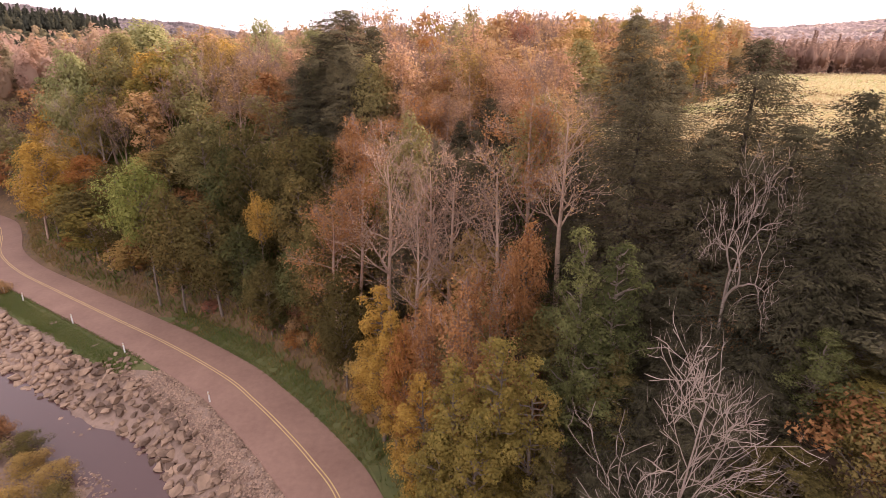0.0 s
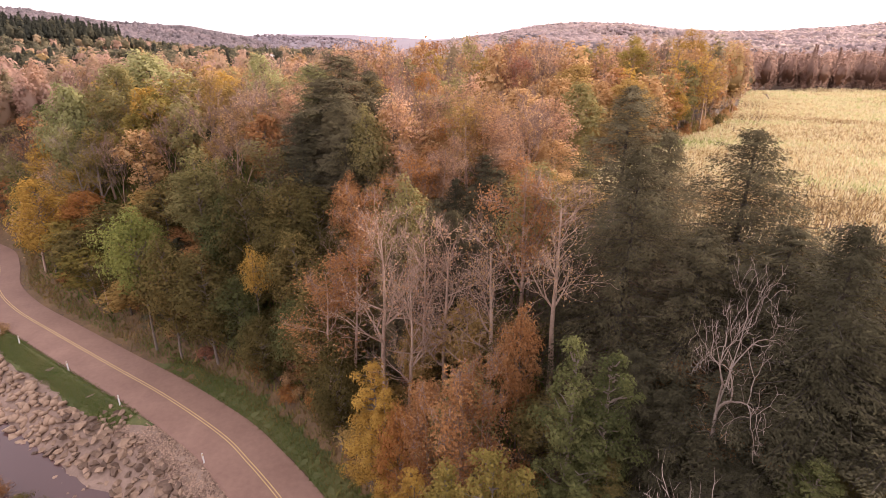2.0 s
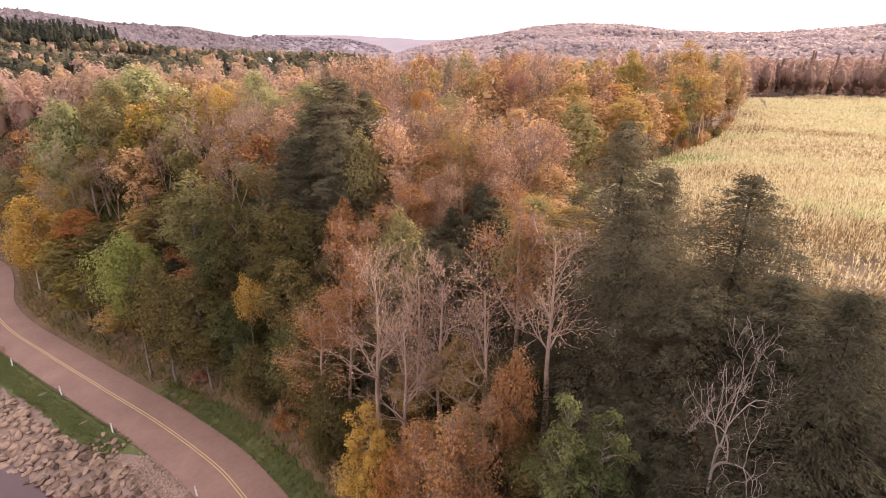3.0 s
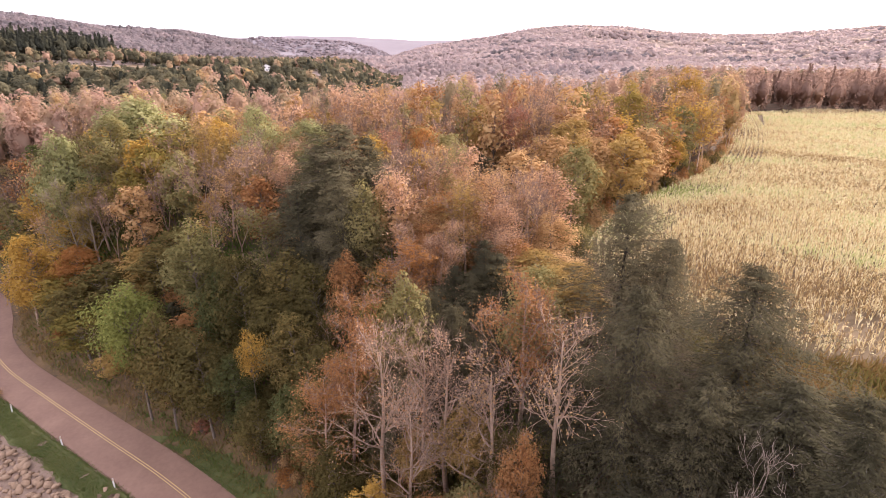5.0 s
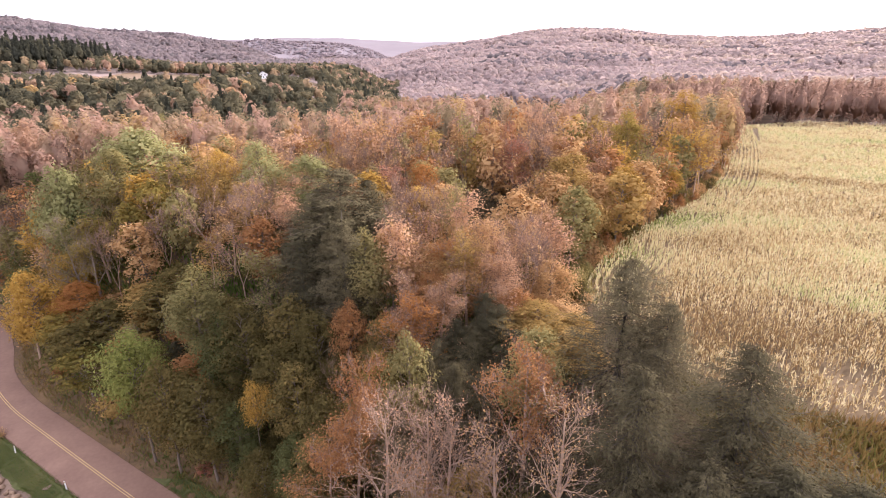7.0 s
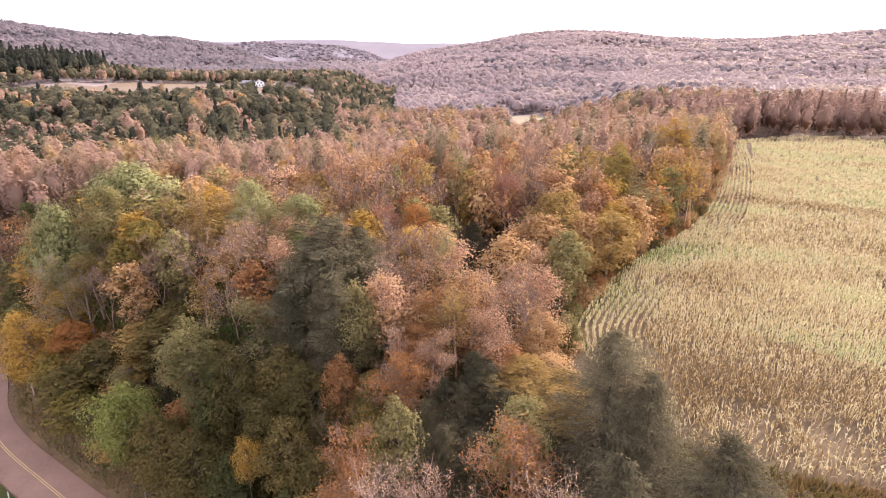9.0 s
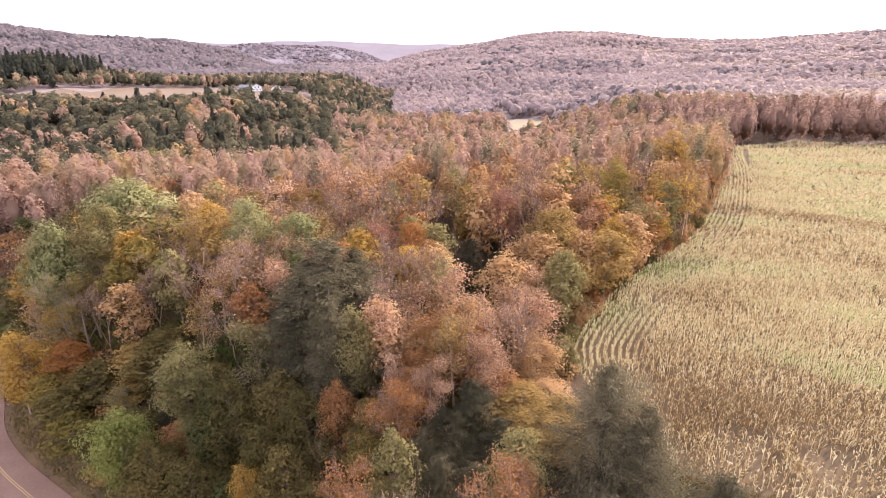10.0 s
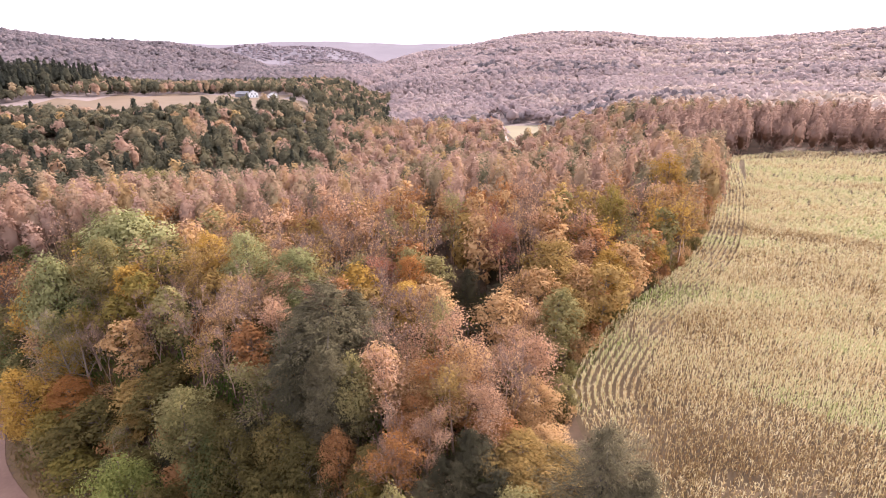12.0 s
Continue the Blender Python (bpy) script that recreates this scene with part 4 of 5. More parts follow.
FIELD_SIDE = [
    ("sparse", 13.0, 76.5, 29.2, 9.0, "pink"), ("leafy", 15.0, 71.0, 26.0, 7.0, "tan"), ("sparse", 15.5, 82.5, 29.0, 7.5, "tan"), ("leafy", 11.5, 60.5, 22.5, 6.5, "khaki"),
    ("leafy", 16.5, 62.0, 22.5, 6.0, "khaki"), ("sparse", 17.5, 89.0, 29.0, 7.5, "pink"),
]
SHADED_STAND = [
    ("hemlock", -10.6, 84.0, 33.6, 14.5, "greyneedle"), ("hemlock", -18.0, 83.0, 32.6, 14.5, "greyneedle"), ("hemlock", -14.5, 78.5, 31.5, 10.0, "greyneedle"), ("leafy", -10.0, 72.8, 29.8, 7.5, "palegreen"),
    ("hemlock", 1.6, 54.5, 20.5, 8.5, "greyneedle"), ("hemlock", 5.4, 53.5, 20.5, 8.5, "greyneedle"), ("hemlock", -4.5, 51.5, 17.0, 7.5, "greyneedle"), ("hemlock", 4.0, 61.0, 21.5, 9.0, "greyneedle"),
    ("hemlock", 7.5, 63.5, 23.0, 8.5, "greyneedle"), ("hemlock", 0.0, 59.5, 20.5, 8.0, "greyneedle"),
]
TREES = SHADED_STAND + FIELD_SIDE + ROADSIDE + BANK_TREES + BARE_STAND + BARE_STAND_2 + EVERGREENS + NEAR_FIELD + MIDDLE_WOOD + FAR_WOOD + FAR_WOOD_2
for row in TREES:
    plant(*row)

# ---- the rest of the woods, tree by tree ----
GAP = [(6, 78), (11, 78), (11, 86), (8.5, 98), (5.5, 112), (2.5, 140), (-1, 166), (-4, 166), (-1.5, 140), (2, 112), (4.5, 96)]
TRACK_CLEAR = [(46, 300), (58, 300), (78, 545), (66, 545)]
TRAIL = [(-53, 92), (-50.5, 92), (-46.5, 73), (-50, 72)]
placed = [(x, y, w if form == "hemlock" else 0.0) for form, x, y, _, w, *_ in TREES if form not in ("bare", "snag")]
rs = np.random.default_rng(3)
cand = np.stack([rs.uniform(-150, 80, 14000), rs.uniform(30, 138, 14000)], 1)
cdist, _ = road_d(*cand.T)
ok = (cdist > 7.5) & (np.abs(cand[:, 0]) < 0.98 * cand[:, 1] + 14)
ok &= ~inside(FIELD, *cand.T) & (edge_dist(FIELD, *cand.T) > 0.8) & ~inside(GAP, *cand.T) & (edge_dist(GAP, *cand.T) > 2.0) & ~inside(TRAIL, *cand.T)
ok &= ~((cand[:, 0] > 11) & (cand[:, 1] < 57)) & ~((cand[:, 0] > 17) & (cand[:, 1] < 76))
cell = {}
for x, y, w in placed:
    cell.setdefault((int(x // 6), int(y // 6)), []).append((x, y, w))
for (x, y), d in zip(cand[ok], cdist[ok]):
    gap_needed = 3.5 if y < 80 else 4.3
    i, j = int(x // 6), int(y // 6)
    if any(math.hypot(x - a, y - b) < max(gap_needed, 0.36 * w + 1.2) for u in (-1, 0, 1) for v in (-1, 0, 1) for a, b, w in cell.get((i + u, j + v), ())):
        continue
    cell.setdefault((i, j), []).append((x, y, 0.0))
    z = ground_z(x, y)
    e = edge_dist(FIELD, x, y)[0]
    r = random.random()
    if d < 24 and y < 95:
        colour = random.choice(["olive", "olive", "olive", "palegreen", "needle", "yellowgreen", "khaki" if r < 0.3 else "olive", "rust", "khaki"])
        top = z + random.uniform(6, 12)
    elif e < 9 and y > 85:
        colour = random.choice(["gold", "khaki", "palegreen", "tan", "rust", "khaki", "palegreen"])
        top = z + random.uniform(12, 16) + 5 * float(sstep(98, 125, y))
    elif x < -52:
        colour = random.choice(["olive", "palegreen", "gold", "tan", "rust", "green", "pink", "yellowgreen"])
        top = z + random.uniform(11, 17)
    else:
        colour = random.choice(["pink", "pink", "tan", "rust", "pink", "tan", "pink", "palegreen", "gold" if r < 0.25 else "khaki", "red" if r < 0.3 else "pink", "khaki", "tan", "tan"])
        top = z + random.uniform(12.5, 17) + 4.5 * float(sstep(95, 125, y)) * float(sstep(-45, -10, x))
    if colour == "needle":
        form = "hemlock_far"
    else:
        form = random.choice({"pink": ["bare_far", "bare_far", "sparse_far"], "tan": ["sparse_far", "leafy_far", "bare_far"], "rust": ["leafy_far", "sparse_far"],
                              "red": ["sparse_far"]}.get(colour, ["leafy_far", "leafy_far", "sparse_far"]))
    plant(form.replace("_far", "") if y < 66 else form.replace("_far", "_mid") if y > 108 and colour != "needle" else form, x, y, top, random.uniform(6.0, 9.0) * (0.9 if y < 70 else 1), colour)

# low growth under the trees
under = cand[ok & (cdist > 9) & (cand[:, 1] < 112)]
for x, y in under[rs.permutation(len(under))[:95]]:
    plant("bush" if y < 62 else "shrub", x, y, ground_z(x, y) + random.uniform(2.2, 5.0), random.uniform(3.5, 6.5), random.choice(["olive", "rust", "olive", "green", "tan", "needle", "rust"]))

for x, y in zip(rs.uniform(6, 32, 35), rs.uniform(12, 42, 35)):
    plant("bush", x, y, ground_z(x, y) + random.uniform(2, 4.5), random.uniform(3.5, 6), random.choice(["olive", "olive", "needle", "green", "rust"]))

# shrubs along the edge of the field
edge_line = smooth_line(FIELD[1:12], 2.6)
for x, y in edge_line[(edge_line[:, 1] > 70) & (edge_line[:, 1] < 170)]:
    x, y = x - random.uniform(0.3, 2.4), y + random.uniform(-0.5, 1.6)
    plant("shrub", x, y, ground_z(x, y) + random.uniform(1.8, 4.8), random.uniform(2.4, 4.4), random.choice(["rust", "tan", "palegreen", "tan", "olive"]))

# shrubs on the road bank
for k in range(85):
    i = random.randrange(175, 305)
    o = 7.4 + random.random() ** 1.2 * 8
    x, y = LINE[i] + NOR[i] * o
    plant("shrub", x, y, ground_z(x, y) + random.uniform(1.0, 3.0), random.uniform(1.8, 4.2), random.choice(["rust", "olive", "olive", "green", "rust", "tan", "orange", "red"]))
# small trees leafed to the ground at the foot of the bank
for i in range(196, 304, 2):
    x, y = LINE[i] + NOR[i] * random.uniform(9.5, 13.0)
    plant("round", x, y, ground_z(x, y) + random.uniform(3.0, 5.5), random.uniform(3.6, 5.6), random.choice(["olive", "olive", "green", "khaki", "rust", "olive"]))
for x, y, w, c in [(-41.8, 40, 4.5, "khaki"), (-36, 36, 4, "olive"), (-39.5, 35, 4.5, "khaki"), (-44.2, 43, 4, "olive"), (-38, 38.6, 4, "khaki"), (-47, 41, 5, "olive"), (-43, 36, 5, "khaki"),
                   (-49, 45, 4, "rust"), (-35, 33.5, 4.5, "olive"), (-72.2, 75.2, 3.4, "tan"), (-71, 69.5, 3, "tan"), (-65, 63, 4, "rust"), (-69, 61, 4, "olive")]:
    plant("bush", x, y, ground_z(x, y) + random.uniform(2.0, 2.8), w, c)


# ---- delineator posts ----
def post(x, y):
    z = ground_z(x, y)
    ob = new("delineator_post")
    ob.matrix_world = pose(x, y, z, random.uniform(-5, 5), random.uniform(-6, 6), 30)
    bm = bmesh.new()
    bmesh.ops.create_cube(bm, size=1, matrix=Matrix.Translation((0, 0, 0.7)) @ Matrix.Diagonal((0.17, 0.06, 1.6, 1)))
    bmesh.ops.bevel(bm, geom=bm.edges[:], offset=0.015, segments=1, affect="EDGES")
    part("post", bm_mesh("post", bm, POST), ob)
    bm = bmesh.new()
    bmesh.ops.create_cube(bm, size=1, matrix=Matrix.Translation((0, -0.036, 1.3)) @ Matrix.Diagonal((0.11, 0.012, 0.2, 1)))
    part("reflector", bm_mesh("reflector", bm, PAINT), ob, "amber reflector patch")
    return tagged(ob, "slim white plastic delineator post on the road verge", "road post", "posts along the road")


for x, y in [(-41.4, 57.0), (-53.4, 64.7), (-26.0, 46.9), (-66.3, 72.1), (-71.6, 75.0)]:
    post(x, y)

# ---- grass verges and bank weeds ----
rg = np.random.default_rng(9)


def blades(name, xy, length, tone, mat, label, width=0.03, lift=0.0, category="grass"):
    nb = len(xy)
    z = height(*xy.T) + lift
    base = np.column_stack([xy, z])
    lean = np.column_stack([rg.normal(0, 0.35, (nb, 2)), np.ones(nb)])
    tip = base + lean * (length * rg.uniform(0.5, 1.3, nb))[:, None]
    a = rg.uniform(0, np.pi, nb)
    side = np.column_stack([np.cos(a), np.sin(a), np.zeros(nb)]) * width
    v = np.stack([base - side, base + side, tip], 1).reshape(-1, 3)
    return tagged(new(name, np_mesh(name, v, np.arange(3 * nb).reshape(nb, 3), mat, np.repeat(tone, 3))), label, category, kind="stuff")


def along(i0, i1, o0, o1, nb):
    i, o = rg.integers(i0, i1, nb), rg.uniform(o0, o1, nb)
    return LINE[i] + NOR[i] * o[:, None] + rg.uniform(-0.5, 0.5, (nb, 2))


g = along(197, 239, 3.8, 6.2, 36000)
blades("grass", g, 0.13, np.clip(0.48 + 0.25 * waves(*g.T, 2.0) + 0.18 * rg.normal(0, 1, len(g)), 0, 1), GRASS, "green mown grass verge beside the road", 0.03, 0.1)
g = along(170, 320, 4.5, 14.0, 26000)
blades("grass", g, 0.6, np.clip(0.75 + 0.25 * waves(*g.T, 3.0) + 0.1 * rg.normal(0, 1, len(g)), 0, 1), GRASS, "dry brown grass and weeds on the road bank", 0.06)
g = under[rg.integers(0, len(under), 46000)] + rg.normal(0, 1.6, (46000, 2))
blades("undergrowth", g, 1.1, np.clip(0.6 + 0.3 * waves(*g.T, 2.6) + 0.15 * rg.normal(0, 1, len(g)), 0, 1), GRASS, "brown and green undergrowth on the forest floor", 0.16, category="undergrowth")
g = along(232, 301, -6.9, -3.9, 60000)
blades("grass", g, 0.14, np.clip(0.42 + 0.15 * waves(*g.T, 2.0) + 0.15 * rg.normal(0, 1, len(g)), 0, 1), GRASS, "green grass strip between road and stones", 0.03, 0.1)
g = np.stack([rg.uniform(26, 75, 26000), rg.uniform(28, 57, 26000)], 1)
g = g[~inside(FIELD, *g.T)]
blades("weeds", g, 1.1, np.clip(0.85 + 0.2 * waves(*g.T, 2.5), 0, 1), GRASS, "brown goldenrod weeds at the field corner", 0.12)

# ---- riprap stones ----
def stone_mesh(rng, k):
    pts = unit(rng.normal(0, 1, (13, 3))) * rng.uniform(0.75, 1.1, (13, 1)) * np.array([0.62, 0.45, 0.3])
    bm = bmesh.new()
    for q in pts:
        bm.verts.new(q)
    res = bmesh.ops.convex_hull(bm, input=bm.verts)
    bmesh.ops.delete(bm, geom=[e for e in res["geom_interior"] if isinstance(e, bmesh.types.BMVert)], context="VERTS")
    return bm_mesh("stone", bm, STONE)


rr = np.random.default_rng(21)
STONES = [stone_mesh(rr, k) for k in range(8)]
riprap = tagged(new("riprap_bank"), "bank of large tan grey quarry stones beside the stream", "stone bank", kind="structure")
spots = []
for i in range(186, 312):
    for o in np.arange(-12.6, -4.6, 0.78):
        if o > -6.3 and i < 232:
            continue
        if o > -7.7 and i > 236:
            continue
        if o < -10.8 - 1.8 * sstep(-32, -42, LINE[i][0]):
            continue
        q = LINE[i] + NOR[i] * (o + rr.uniform(-0.3, 0.3)) + TAN[i] * rr.uniform(-0.6, 0.6)
        spots.append((*q, 0.75 + 0.75 * rr.random() ** 1.6 if o < -6.6 else 0.5 + 0.4 * rr.random()))
order = sorted(range(len(spots)), key=lambda k: math.hypot(spots[k][0] + 30, spots[k][1] - 45))
sz = height(*np.array(spots)[:, :2].T)
rest_v, rest_f, base = [], [], 0
for rank, k in enumerate(order):
    x, y, s = spots[k]
    mt = pose(x, y, sz[k] + 0.12 * s + rr.uniform(-0.05, 0.12), rr.uniform(-30, 30), rr.uniform(-30, 30), rr.uniform(0, 360)) @ Matrix.Scale(s * 1.15, 4)
    me = STONES[rr.integers(0, 8)]
    if rank < 300:
        ob = part("stone", me, riprap)
        ob.matrix_local = mt
    else:
        v = np.array([mt @ q.co for q in me.vertices])
        f = np.array([list(q.vertices) for q in me.polygons if len(q.vertices) == 3])
        rest_v.append(v), rest_f.append(f + base)
        base += len(v)
if rest_v:
    tagged(part("stones", np_mesh("stones", np.vstack(rest_v), np.vstack(rest_f), STONE), riprap), kind="stuff")


def pebbles(name, xy, size, label, lift=0.0):
    z = height(*xy.T) + lift
    k = len(xy)
    o = np.array([[1, 0, 0], [0, 1, 0], [-1, 0, 0], [0, -1, 0], [0, 0, 0.8]])
    a = rr.uniform(0, 6.28, k)
    s = size * rr.uniform(0.4, 1.5, k)
    pts = o[None] * (s[:, None] * rr.uniform(0.6, 1.2, (k, 5)))[:, :, None]
    c, d = np.cos(a)[:, None], np.sin(a)[:, None]
    v = np.stack([pts[..., 0] * c - pts[..., 1] * d, pts[..., 0] * d + pts[..., 1] * c, pts[..., 2]], -1) + np.column_stack([xy, z])[:, None]
    f = np.array([[0, 1, 4], [1, 2, 4], [2, 3, 4], [3, 0, 4]])
    return tagged(new(name, np_mesh(name, v.reshape(-1, 3), (f[None] + 5 * np.arange(k)[:, None, None]).reshape(-1, 3), GRAVEL)), label, "gravel", kind="stuff")


pebbles("gravel", along(180, 236, -7.0, -3.7, 9000), 0.13, "loose crushed gravel shoulder beside the road")
pebbles("gravel", along(185, 300, -26, -12.2, 11000), 0.15, "gravel bar in the shallow stream")
pebbles("stones", along(185, 300, -14.5, -9.8, 110), 0.4, "scattered stones in the stream bed", 0.2)

# ---- corn field ----
fx, fy = [], []
ring = smooth_line(FIELD + FIELD[:1], 0.5)
rt = unit(np.gradient(ring, axis=0))
rn = np.stack([-rt[:, 1], rt[:, 0]], 1)
inn = inside(FIELD, *(ring + rn * 0.5).T)
rn = np.where((np.median(inn) > 0.5), rn, -rn)
head = [ring + rn * o for o in np.arange(0.4, 9.6, 1.08)]
head = np.vstack(head) + rg.normal(0, 0.08, (len(head) * len(ring), 2))
head = head[inside(FIELD, *head.T)]
ca, sa = math.cos(radians(106)), math.sin(radians(106))
rows_u = np.arange(-380, 80, 1.08)
inner = np.stack(np.meshgrid(rows_u, np.arange(-140, 340, 0.3)), -1).reshape(-1, 2)
inner = inner + rg.normal(0, 0.07, inner.shape)
inner = np.stack([inner[:, 0] * ca + inner[:, 1] * sa, -inner[:, 0] * sa + inner[:, 1] * ca], 1)
inner = inner[inside(FIELD, *inner.T)]
inner = inner[edge_dist(FIELD, *inner.T) > 9.6]
corn = np.vstack([head, inner])
corn = corn[(np.abs(corn[:, 0]) < 0.98 * corn[:, 1] + 8)]
dist = np.hypot(*corn.T)
keep = rg.random(len(corn)) < np.clip((120 / dist) ** 1.5, 0.22, 1) * (0.92 + 0.25 * waves(corn[:, 0] * 0.25, corn[:, 1] + 0.3 * corn[:, 0], 2.1))
corn, dist = corn[keep], dist[keep]
cz = height(*corn.T)
ed = edge_dist(FIELD, *corn.T)
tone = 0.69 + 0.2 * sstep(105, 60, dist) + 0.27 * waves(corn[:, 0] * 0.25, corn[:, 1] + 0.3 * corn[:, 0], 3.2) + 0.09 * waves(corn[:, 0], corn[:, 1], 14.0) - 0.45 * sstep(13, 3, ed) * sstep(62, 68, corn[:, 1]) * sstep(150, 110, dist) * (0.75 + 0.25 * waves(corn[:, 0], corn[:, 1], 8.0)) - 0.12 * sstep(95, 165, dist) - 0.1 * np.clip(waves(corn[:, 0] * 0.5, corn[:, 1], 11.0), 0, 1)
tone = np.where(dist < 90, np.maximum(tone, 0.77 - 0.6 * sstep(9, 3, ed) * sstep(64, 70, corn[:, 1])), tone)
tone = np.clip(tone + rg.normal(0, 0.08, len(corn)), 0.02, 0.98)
cv, ct = [], []
grow_far = np.clip(dist / 95, 1, 2.1)
tall = 2.25 * (1 + 0.12 * waves(corn[:, 0], corn[:, 1], 5.0)) * rg.uniform(0.8, 1.15, len(corn))
for b in range(8):
    nb = len(corn)
    a = rg.uniform(0, 2 * np.pi, nb)
    out_dir = np.column_stack([np.cos(a), np.sin(a)])
    if b == 0:      # stalk with its tassel
        foot = np.column_stack([corn, cz])
        tip = np.column_stack([corn + rg.normal(0, 0.12, (nb, 2)), cz + tall])
        half = 0.045 * grow_far
    else:           # arching leaves
        lo = tall * rg.uniform(0.2, 0.72, nb)
        foot = np.column_stack([corn, cz + lo])
        tip = np.column_stack([corn + out_dir * (0.34 * grow_far * rg.uniform(0.6, 1.3, nb))[:, None], cz + lo + rg.uniform(0.1, 0.8, nb)])
        half = 0.075 * grow_far
    side = np.column_stack([-out_dir[:, 1], out_dir[:, 0], np.zeros(nb)]) * half[:, None]
    mid = (foot + tip) / 2 + np.array([0, 0, 0.12 if b else 0])
    cv.append(np.stack([foot, mid + side, tip, mid - side], 1).reshape(-1, 3))
    ct.append(np.repeat(tone, 4))
cv, ct = np.vstack(cv), np.concatenate(ct)
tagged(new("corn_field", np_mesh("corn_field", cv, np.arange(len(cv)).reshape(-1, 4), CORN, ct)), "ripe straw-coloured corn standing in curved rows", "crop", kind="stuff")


# ---- woods farther off ----
def dome(steps):
    """Directions over a ball, and the triangles between them."""
    bm = bmesh.new()
    bmesh.ops.create_icosphere(bm, subdivisions=steps, radius=1)
    bm.verts.ensure_lookup_table()
    res = np.array([v.co[:] for v in bm.verts]), np.array([[v.index for v in f.verts] for f in bm.faces])
    bm.free()
    return res


DOME, DOME_FACES = dome(1)


def crown_form(rng, lobes, blades, spire):
    """Places and facings of the leaf sprays of one crown, one unit wide each way from the stem and one unit high."""
    if spire:
        f = rng.uniform(0, 1, blades) ** 1.3
        a = rng.uniform(0, 2 * np.pi, blades)
        tier = 0.75 + 0.35 * np.sin(f * 40 + 2 * np.sin(a * 3))
        r = (1.02 - f) ** 0.85 * 0.75 * tier * rng.uniform(0.75, 1.05, blades)
        at = np.column_stack([np.cos(a) * r, np.sin(a) * r, 0.08 + 0.92 * f])
        cone = np.column_stack([DOME[:, :2] * (0.38 - 0.34 * DOME[:, 2:]) * rng.uniform(0.8, 1.2, (len(DOME), 1)), 0.5 + 0.46 * DOME[:, 2]])
        return at, unit(np.column_stack([np.cos(a), np.sin(a), np.full(blades, 0.45)])), cone
    f = (np.arange(lobes) + rng.uniform(0, 1, lobes)) / lobes
    a = np.arange(lobes) * 2.4 + rng.normal(0, 0.5, lobes)
    prof = np.sin(np.pi * (0.16 + 0.8 * f)) ** 0.7
    r = prof * rng.uniform(0.25, 0.72, lobes)
    cl = np.column_stack([np.cos(a) * r, np.sin(a) * r, 0.3 + 0.58 * f])
    size = rng.uniform(0.3, 0.5, lobes) * (0.6 + 0.4 * prof) * (12 / (lobes + 4)) ** 0.35
    who = rng.choice(lobes, blades, p=size ** 2 / (size ** 2).sum())
    u = unit(rng.normal(0, 1, (blades, 3)) + np.array([0, 0, 0.3]))
    at = cl[who] + u * (size[who] * rng.uniform(0.7, 1.08, blades))[:, None] * np.array([1, 1, 0.42])
    mid = np.array([0, 0, 0.58])
    reach = (((cl - mid) / (1, 1, 0.42)) @ DOME.T + size[:, None]).max(0) * rng.uniform(0.55, 0.8, len(DOME))
    return at, unit(u + 0.6 * unit((at - np.array([0, 0, 0.55])) * np.array([1, 1, 2])) + np.array([0, 0, 0.2])), mid + DOME * reach[:, None] * np.array([1, 1, 0.42])


